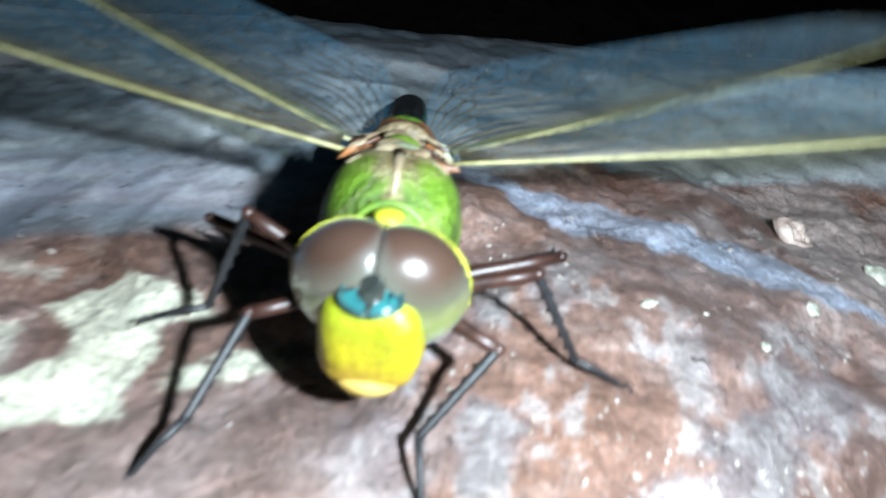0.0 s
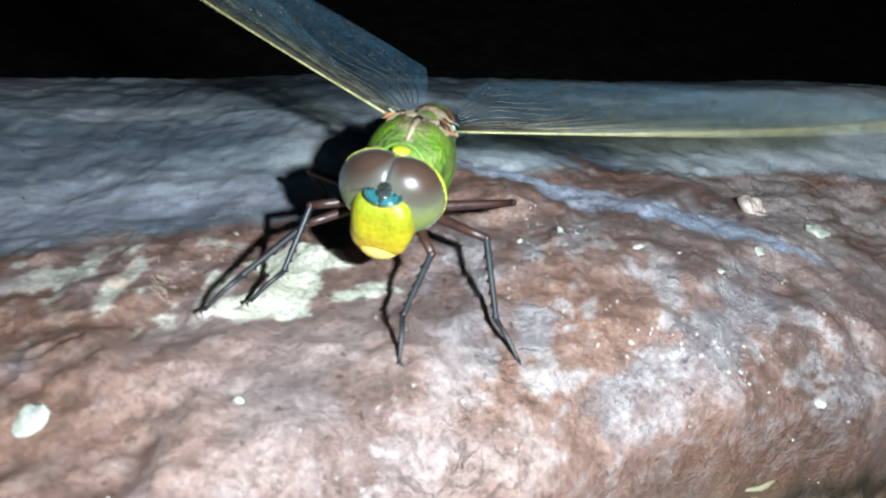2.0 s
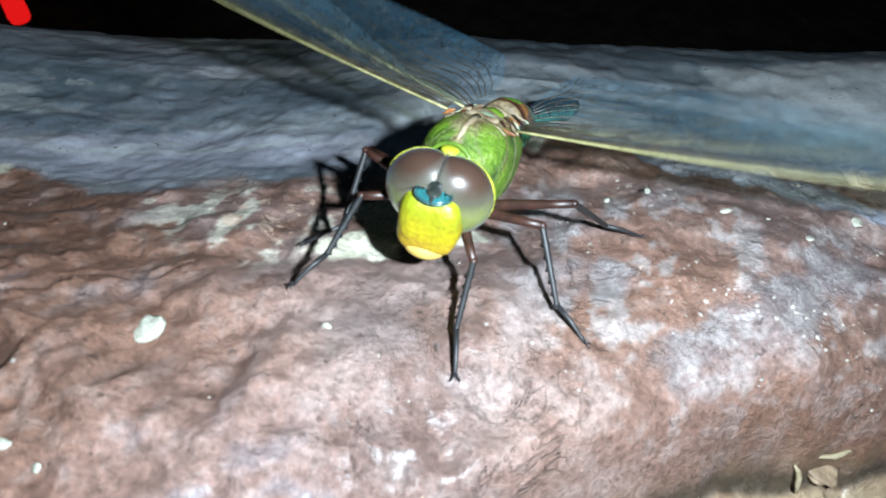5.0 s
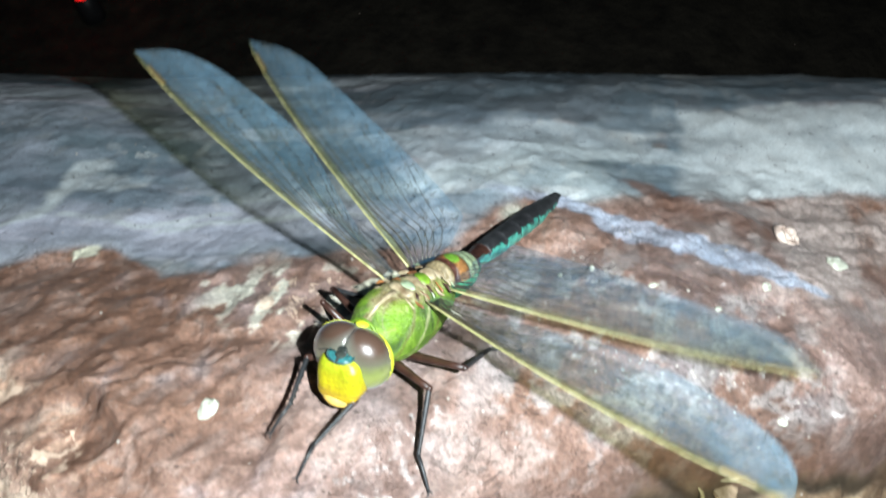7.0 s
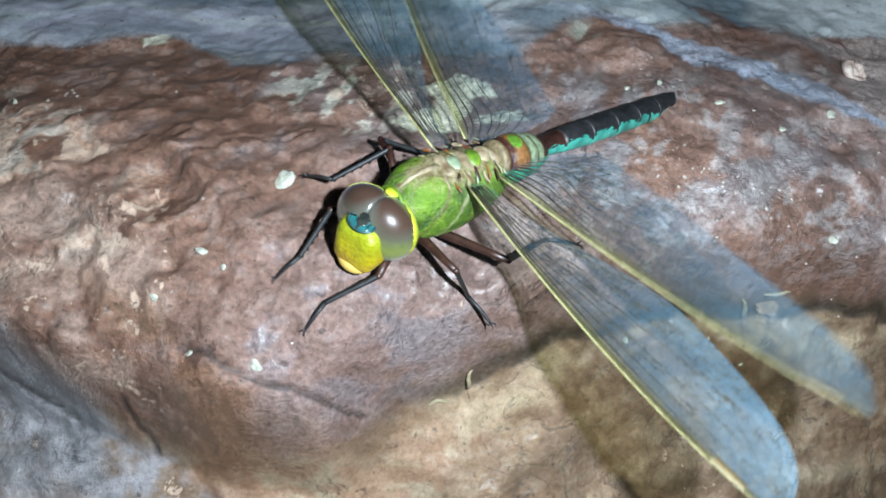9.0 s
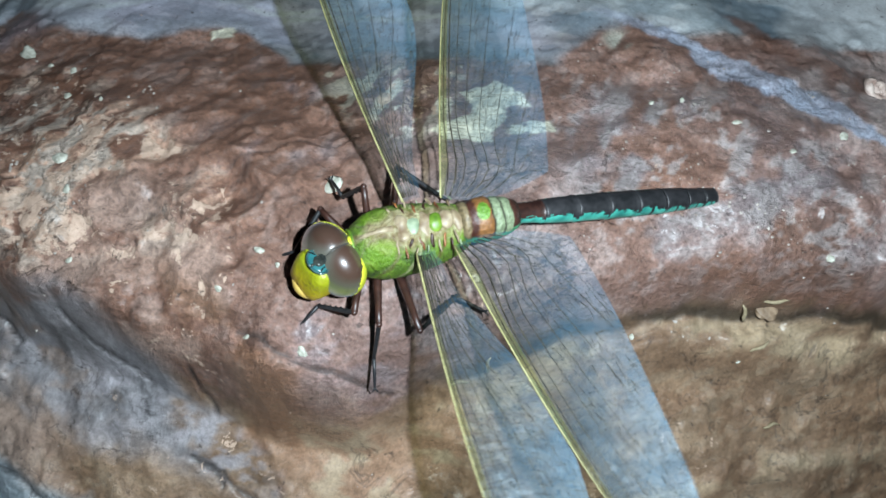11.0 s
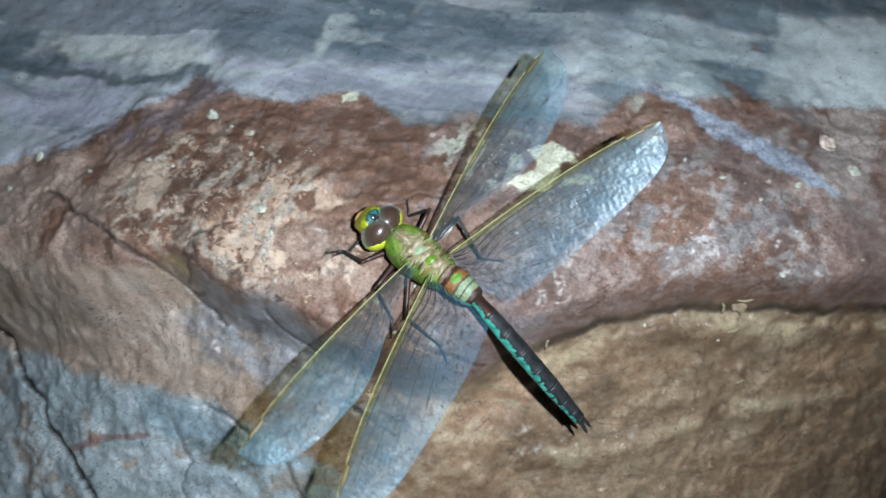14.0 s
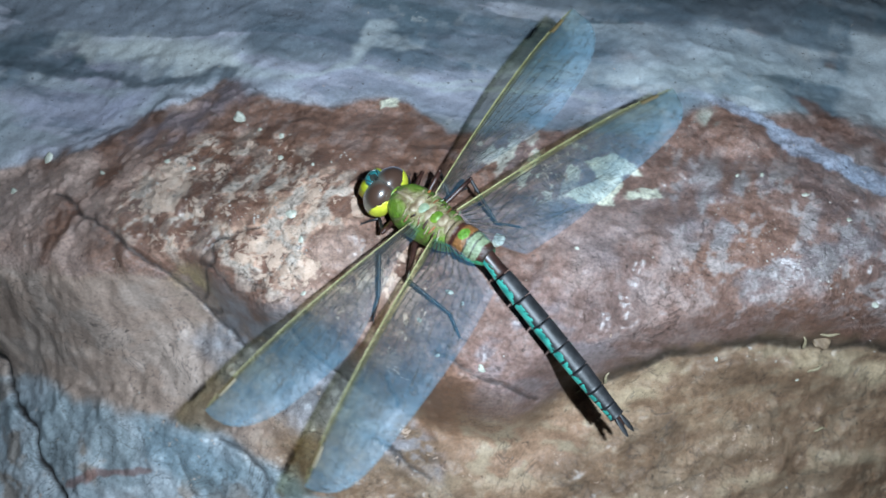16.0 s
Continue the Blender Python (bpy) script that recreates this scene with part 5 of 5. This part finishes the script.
torch = build_torch()
dragonfly = tagged(new("dragonfly"), "green and turquoise dragonfly with clear wings, clinging to the rock", "dragonfly")
head = build_head(dragonfly)
trunk = build_trunk(dragonfly)
abdomen = build_abdomen(dragonfly)
wings = {f"{a} {b}": build_wing(dragonfly, a == "hind", 1 if b == "left" else -1) for a in ("fore", "hind") for b in ("right", "left")}
legs = {s + k: build_leg(dragonfly, k) for s in "RL" for k in "FMH"}

BODY = (
    # seconds; millimetres; heading, nose up, roll; head turn and nod; abdomen turn and droop (degrees)
    (0, 37.7, 24.6, 14, -94, 37, 3, -5, -41, 0, -4),
    (0.5, 38.3, 24.7, 15.4, -95, 35, 4, -3, -43, 0, 0),
    (1, 36.2, 20.8, 16.3, -94, 34, 2, -2, -45, 0, 0),
    (1.5, 35, 25.3, 15.4, -97, 35, 0, -10, -50, 0, 0),
    (2, 32.1, 26.1, 16.5, -103, 36, -1, -2, -45, 0, 0),
    (2.5, 30.6, 23.8, 16.9, -106, 34, 1, -1, -41, 0, 2),
    (3, 30.7, 18.9, 17.9, -109, 34, 4, 1, -43, 0, 0),
    (3.5, 29.4, 17.8, 18.4, -106, 35, 1, 3, -41, 0, -2),
    (6, 29.4, 15.6, 18.1, -112, 33, 3, 13, -34, 0, -1),
    (6.5, 26.4, 10.8, 18.7, -117, 28, 8, 7, -25, 1, 7),
    (7, 24.8, 7.6, 18.5, -122, 29, 10, 14, -18, 9, 4),
    (7.5, 25.7, 3.5, 17.7, -118, 21, 5, 6, -16, 7, 10),
    (8, 27.8, -3.3, 21.6, -123, 26, -2, 10, -23, 8, 4),
    (8.5, 26, -7.9, 22.6, -131, 24, 10, 20, -19, 6, 0),
    (9, 24.6, -10, 23.7, -135, 24, 8, 20, -15, 5, 3),
    (9.5, 21.4, -15.5, 24.6, -142, 15, 11, 21, -11, 10, 10),
    (10, 19.5, -17, 27.3, -144, 18, 3, 30, -8, 4, 9),
    (12.5, 14.6, -24.2, 28.3, -165, 10, 0, 0, 10, -4, 24),
    (13, 11.2, -22.3, 28.9, -175, 8, 3, -5, 10, -2, 27),
    (13.5, 5.1, -20.7, 29.2, -187, 1, 12, 4, 4, -1, 29),
    (14, -0.5, -22.1, 31.8, -202, 0, 8, 6, 5, -3, 32),
    (14.5, -6.5, -17.9, 31.6, -195, -3, 10, 3, 7, -13, 27),
    (15, -9.9, -16.3, 31.4, -191, 0, 13, -4, -3, -15, 22),
    (15.5, -12.8, -15.1, 29.8, -195, -2, 12, 3, 2, -11, 24),
    (16, -13, -14.7, 29.9, -199, -5, 4, 4, -2, -12, 19),
)
WINGS = {  # seconds, sweep forward, lift (degrees)
    "fore right": ((0, 0, 10), (0.5, 0, 13), (1, 1, 9), (1.5, 0, 15), (2, -1, 18), (2.5, -1, 15), (3, -2, 17), (3.5, 1, 3), (6, -1, 11), (6.5, 9, 20), (7, 12, 24), (7.5, -29, 22), (8, 5, -1), (8.5, 0, 7), (9, -1, 8), (9.5, 6, 4), (10, 10, 3), (12.5, 4, 7), (13, 7, 7), (13.5, 12, 8), (14, 11, 6), (14.5, 10, -2), (15, 2, 6), (15.5, 5, 9), (16, 6, 1)),
    "fore left": ((0, 0, 11), (0.5, 1, 6), (1, 0, 12), (1.5, 0, 12), (2, 0, 14), (2.5, 0, 12), (3, 0, 13), (3.5, 1, 8), (6, 0, 10), (6.5, 1, 8), (7, 6, 2), (7.5, -2, 11), (8, 10, -1), (8.5, 4, 5), (9, 5, 4), (9.5, 5, 5), (10, -1, 8), (12.5, 2, 7), (13, 2, 7), (13.5, -4, 6), (14, 0, 5), (14.5, -1, 22), (15, 6, 5), (15.5, 6, -1), (16, 5, 7)),
    "hind right": ((0, -20, 17), (0.5, -22, 24), (1, -18, 14), (1.5, -15, 15), (2, -15, 17), (2.5, -14, 15), (3, -14, 16), (3.5, -14, 8), (6, -12, 9), (6.5, -8, 11), (7, -9, 23), (7.5, -27, 14), (8, -40, 12), (8.5, -22, 5), (9, -18, 4), (9.5, -19, 4), (10, -15, 3), (12.5, -18, 3), (13, -14, 3), (13.5, -27, 30), (14, -22, 24), (14.5, -17, 3), (15, -24, 10), (15.5, -23, 13), (16, -19, -2)),
    "hind left": ((0, -19, 17), (0.5, -19, 17), (1, -17, 12), (1.5, -15, 12), (2, -14, 14), (2.5, -14, 13), (3, -13, 13), (3.5, -14, 10), (6, -14, 10), (6.5, -14, 8), (7, -21, 1), (7.5, -16, 2), (8, -11, -2), (8.5, -13, 2), (9, -14, 3), (9.5, -12, 2), (10, -10, 13), (12.5, -18, 3), (13, -20, 3), (13.5, -25, 3), (14, -20, 16), (14.5, -14, -4), (15, -7, -8), (15.5, -12, -7), (16, -12, -1)),
}
FLUTTER = ((0, 2.5), (0.5, 3), (1, 1.5), (1.5, 2), (2, 3), (2.5, 2), (3, 3), (3.5, 4), (6, 3), (6.5, 1.5), (7, 2), (7.5, 4), (8, 8), (8.5, 7), (9, 3), (9.5, 4), (10, 3),
           (12.5, 4), (13, 3), (13.5, 0.8), (14, 1), (14.5, 2), (15, 1), (15.5, 0.6), (16, 0.6))  # seconds, how far the wings shiver (degrees)
FEET = {  # seconds, the place of the foot on the rock (millimetres)
    "RF": ((0, 23.8, 1.6, 10), (0.5, 24.4, 1.7, 10), (1, 15.6, 6, 8.4), (1.5, 17.3, 5.5, 8.7), (2, 15.6, 6.4, 8.1), (2.5, 11.9, 4.6, 9), (3, 15.8, -5.9, 13.8), (3.5, 16, -5.5, 13.5), (6, 11.1, -4.1, 13.4), (6.5, 10.9, -13.8, 16.4), (7, 11.1, -14.5, 16.8), (7.5, 4.9, -14.6, 17.7), (8, 12, -15.8, 17), (8.5, 5.5, -26.2, 18.6), (9, 5.9, -27.9, 18.5), (9.5, -4.2, -23.5, 19.9), (10, -4.7, -24.7, 20), (12.5, -4.9, -24.8, 20), (13, -10.9, -24.5, 20.6), (13.5, -16.3, -25.9, 20.6), (14, -21.1, -26.6, 21), (14.5, -17.5, -7.7, 15.3), (15, -22.5, -7.5, 14.9), (15.5, -24.2, -5.3, 13.6), (16, -22.7, -2.9, 12.3)),
    "RM": ((0, 21.2, 14.8, 4.1), (0.5, 20.2, 18.3, 2.2), (1, 20, 17.7, 2.5), (1.5, 19.5, 19.1, 1.8), (2, 11.5, 4.1, 9.4), (2.5, 15.8, 5.6, 8.6), (3, 12, 4.6, 9.2), (3.5, 11.7, 4.8, 8.9), (6, 10.8, 5.3, 8.7), (6.5, 12, 9.4, 6.1), (7, 10.4, 6.9, 7.5), (7.5, 11.4, 4, 9.1), (8, 1.8, -9.4, 16.2), (8.5, 0.8, -12, 17.1), (9, 4.6, -11.5, 16.7), (9.5, 2.5, -10.7, 16.5), (10, 1.7, -12.2, 17.3), (12.5, 2, -12.1, 17), (13, 2, -11.4, 16.7), (13.5, 4.2, -9, 15.6), (14, -10, -8.4, 15.9), (14.5, -4.6, -6.1, 14.6), (15, -9.8, -5, 14), (15.5, -11.3, -3.8, 13.3), (16, -9.8, -1.9, 12.3)),
    "RH": ((0, 21.9, 28.2, -2.4), (0.5, 22.8, 29.3, -2.9), (1, 21.8, 32.6, -4.5), (1.5, 15.3, 27.9, -3.2), (2, 20.1, 33.1, -5.2), (2.5, 19.6, 31.6, -4.6), (3, 20.5, 26.7, -2.2), (3.5, 18.2, 25.4, -1.9), (6, 19.6, 24.4, -1.3), (6.5, 19, 20.8, 0.5), (7, 18.3, 17.6, 2), (7.5, 18.8, 15.9, 3), (8, 20.6, 10, 6.2), (8.5, 21.9, 4.2, 8.9), (9, 21.5, 2.7, 9.5), (9.5, 22.1, -1.3, 11.1), (10, 19.4, -1.7, 11.5), (12.5, 25.4, -15.2, 13.8), (13, 23.9, -15.5, 14.5), (13.5, 19, -11.8, 14.6), (14, 15.8, -16.4, 16.1), (14.5, 9.6, -11, 15.8), (15, 4.8, -8.8, 15.5), (15.5, 2.9, -8.7, 15.5), (16, 4.1, -7.6, 15)),
    "LF": ((0, 41.2, 1.3, 8.1), (0.5, 41.2, -0.2, 8.5), (1, 37.6, -7, 10), (1.5, 44.4, -0.2, 8), (2, 31.1, -1.9, 10.5), (2.5, 30, -2.1, 10.7), (3, 34.4, -9.5, 10.9), (3.5, 33.2, -9.2, 11.5), (6, 27.4, -13.5, 13.1), (6.5, 27.2, -14.9, 13.6), (7, 15.6, -20.2, 16.5), (7.5, 19.2, -23.2, 15.7), (8, 17.4, -28.6, 15.7), (8.5, 21.3, -28.8, 14.8), (9, 11.3, -33.4, 16.8), (9.5, 7.5, -33.4, 17.6), (10, 7.3, -33.3, 17.5), (12.5, -1.3, -39.5, 17.5), (13, -0.5, -39.5, 17.6), (13.5, -12, -25.4, 20.6), (14, -22.5, -26.7, 20.9), (14.5, -22.3, -24.8, 20.5), (15, -26.4, -23.1, 20.3), (15.5, -25.8, -21.6, 20.2), (16, -26.7, -18.2, 19.3)),
    "LM": ((0, 56.7, 13.5, 4.5), (0.5, 59.5, 17.8, 3.3), (1, 50.2, 1.5, 6.7), (1.5, 47, 1.9, 7.1), (2, 43.4, 1.3, 7.8), (2.5, 43.1, 0.8, 8.1), (3, 43.7, 0.6, 8.1), (3.5, 42.8, 1.1, 7.9), (6, 41.7, -8.1, 9.1), (6.5, 40.7, -8.2, 9.4), (7, 31.9, -17.4, 12), (7.5, 37.6, -16.5, 10.3), (8, 32.3, -25.5, 10.5), (8.5, 32.7, -25.6, 10.1), (9, 33.2, -24.8, 10.1), (9.5, 32.7, -26.1, 9.8), (10, 18.6, -42.1, 13.9), (12.5, 14.6, -38.8, 14.4), (13, 9.2, -37.1, 16.2), (13.5, 3.9, -40.1, 16.6), (14, -3, -40.9, 17.4), (14.5, -12, -32.7, 20.1), (15, -13.1, -37.5, 19.6), (15.5, -16.9, -38.5, 19.6), (16, -16.9, -36.8, 20)),
    "LH": ((0, 53.6, 29.5, -0.5), (0.5, 54.4, 33.8, -2.4), (1, 49.6, 32.7, -1.9), (1.5, 47.4, 30.9, -1.2), (2, 44.7, 31.9, -1.8), (2.5, 50.9, 17.5, 3.9), (3, 49.9, 18.4, 3.7), (3.5, 49.2, 19, 3.4), (6, 49.2, 9.5, 5.8), (6.5, 48.8, 2.9, 6.8), (7, 41.2, 6.1, 7), (7.5, 48.3, -3.1, 7.4), (8, 48.3, -3.7, 7.1), (8.5, 42.5, -11.2, 8.5), (9, 42.5, -10.7, 8.8), (9.5, 38.7, -20.8, 6.7), (10, 34.8, -22.6, 10.1), (12.5, 21.4, -29.4, 14.6), (13, 24.3, -33.3, 11.4), (13.5, 21, -38.9, 5.4), (14, 11.2, -42.7, 12.3), (14.5, 2.7, -35.6, 17.8), (15, 1.9, -39.9, 17.1), (15.5, 4, -39.8, 17), (16, 0.8, -34.9, 18.5)),
}


def body_pose(row):
    t, x, y, z, heading, nose, roll = row[:7]
    return pose(x * MM, y * MM, z * MM, roll, -nose, heading)


def basis(origin, along, up):
    """A pose at origin whose x goes along and whose z leans to up."""
    x = along.normalized()
    y = up.cross(x).normalized()
    m = Matrix((x, y, x.cross(y))).transposed().to_4x4()
    m.translation = origin
    return m


def wing_pose(name, t, sweep, lift):
    """Sweep forward and lift, in degrees; while the insect leans up, the wings are tipped nose down."""
    side = 1 if name.endswith("left") else -1
    a, e = radians(sweep), radians(lift)
    span = Vector((math.sin(a) * math.cos(e), side * math.cos(a) * math.cos(e), math.sin(e))) * side
    fore = (Vector((1, 0, 0)) - span * span.x).normalized()
    m = Matrix((fore, span, fore.cross(span))).transposed().to_4x4()
    m.translation = Vector((0.0, 3.9 * side, 0.0) if name.startswith("fore") else (-5.5, 3.7 * side, -0.3)) * MM
    return m @ pose(0, 0, 0, 0, 3 + 17 * (1 - float(smooth(5.9, 7.4, t))), 0)


def leg_poses(key, body, foot):
    """Bends a leg from its hip to a foot on the rock; all in the body's space."""
    side = 1 if key[0] == "L" else -1
    upper, shin, toe = (v * MM for v in LEGS[key[1]])
    hx, hy, hz = HIPS[key[1]]
    hip = Vector((hx, hy * side, hz)) * MM
    stand = Vector(foot)
    out = stand - body @ hip
    out.z = 0
    out = out.normalized() if out.length > 1e-5 else Vector((1, 0, 0))
    ankle = stand - out * toe * 0.85 + Vector((0, 0, toe * 0.4))
    ankle.z = max(ankle.z, rest(ankle.x, ankle.y) + 0.0007)
    foot, ankle = body.inverted() @ stand, body.inverted() @ ankle
    out = body.to_3x3().inverted() @ out
    gap = ankle - hip
    reach = min(gap.length, (upper + shin) * 0.985)
    if gap.length > reach:
        ankle = hip + gap.normalized() * reach
        gap = ankle - hip
    a = (upper * upper - shin * shin + reach * reach) / (2 * reach)
    rise = math.sqrt(max(upper * upper - a * a, 1e-9))
    pole = Vector((0.15, side * 1.0, 0.38))
    pole = (pole - gap.normalized() * pole.dot(gap.normalized())).normalized()
    knee = hip + gap.normalized() * a + pole * rise
    m_leg = basis(hip, knee - hip, pole)
    m_shin = m_leg.inverted() @ basis(knee, ankle - knee, pole)
    tip = foot - ankle
    m_toe = m_leg.inverted() @ basis(ankle, tip if tip.length > 1e-5 else out, Vector((0, 0, 1)))
    return m_leg, m_shin, m_toe


def on_rock(x, y, z):
    """A foot that is near the rock stands on it; a lifted one stays where it is."""
    ground_here = rest(x, y)
    return ground_here + 0.0002 if abs(z - ground_here) < 0.0018 else z


def motions():
    walk(torch, [(t, look(eye, aim, roll) @ Matrix.Translation(TORCH_PLACE)) for t, eye, aim, roll in PATH])
    walk(dragonfly, [(row[0], body_pose(row)) for row in BODY])
    walk(head, [(row[0], pose(*[c * MM for c in NECK], 0, -row[8] - 14 - 12 * float(smooth(10, 14.5, row[0])), row[7])) for row in BODY])
    walk(abdomen, [(row[0], pose(*[c * MM for c in WAIST], 20 * float(smooth(10, 12.5, row[0])), -row[10] - 5 * (row[0] < 6.2), row[9])) for row in BODY])
    for name, wing in wings.items():
        times, sweeps, lifts = zip(*WINGS[name])
        phase = 0.0 if name.startswith("fore") else 0.6
        rows = []
        for k in range(16 * FPS + 1):
            t = k / FPS
            beat = float(np.interp(t, *zip(*FLUTTER))) * (0.6 if name.endswith("right") else 1.0) * (1.0 if name.startswith("fore") else 1.5)
            rows.append((t, wing_pose(name, t, float(np.interp(t, times, sweeps)) + 0.4 * beat * math.sin(20 * math.pi * t + phase),
                                      float(np.interp(t, times, lifts)) + beat * math.sin(20 * math.pi * t))))
        walk(wing, rows)
    where = {row[0]: body_pose(row) for row in BODY}
    for key, (leg, low, toe) in legs.items():
        rows = [(t, leg_poses(key, where[t], (x * MM, y * MM, on_rock(x * MM, y * MM, z * MM)))) for t, x, y, z in FEET[key]]
        for k, ob in enumerate((leg, low, toe)):
            walk(ob, [(t, poses[k]) for t, poses in rows])


motions()
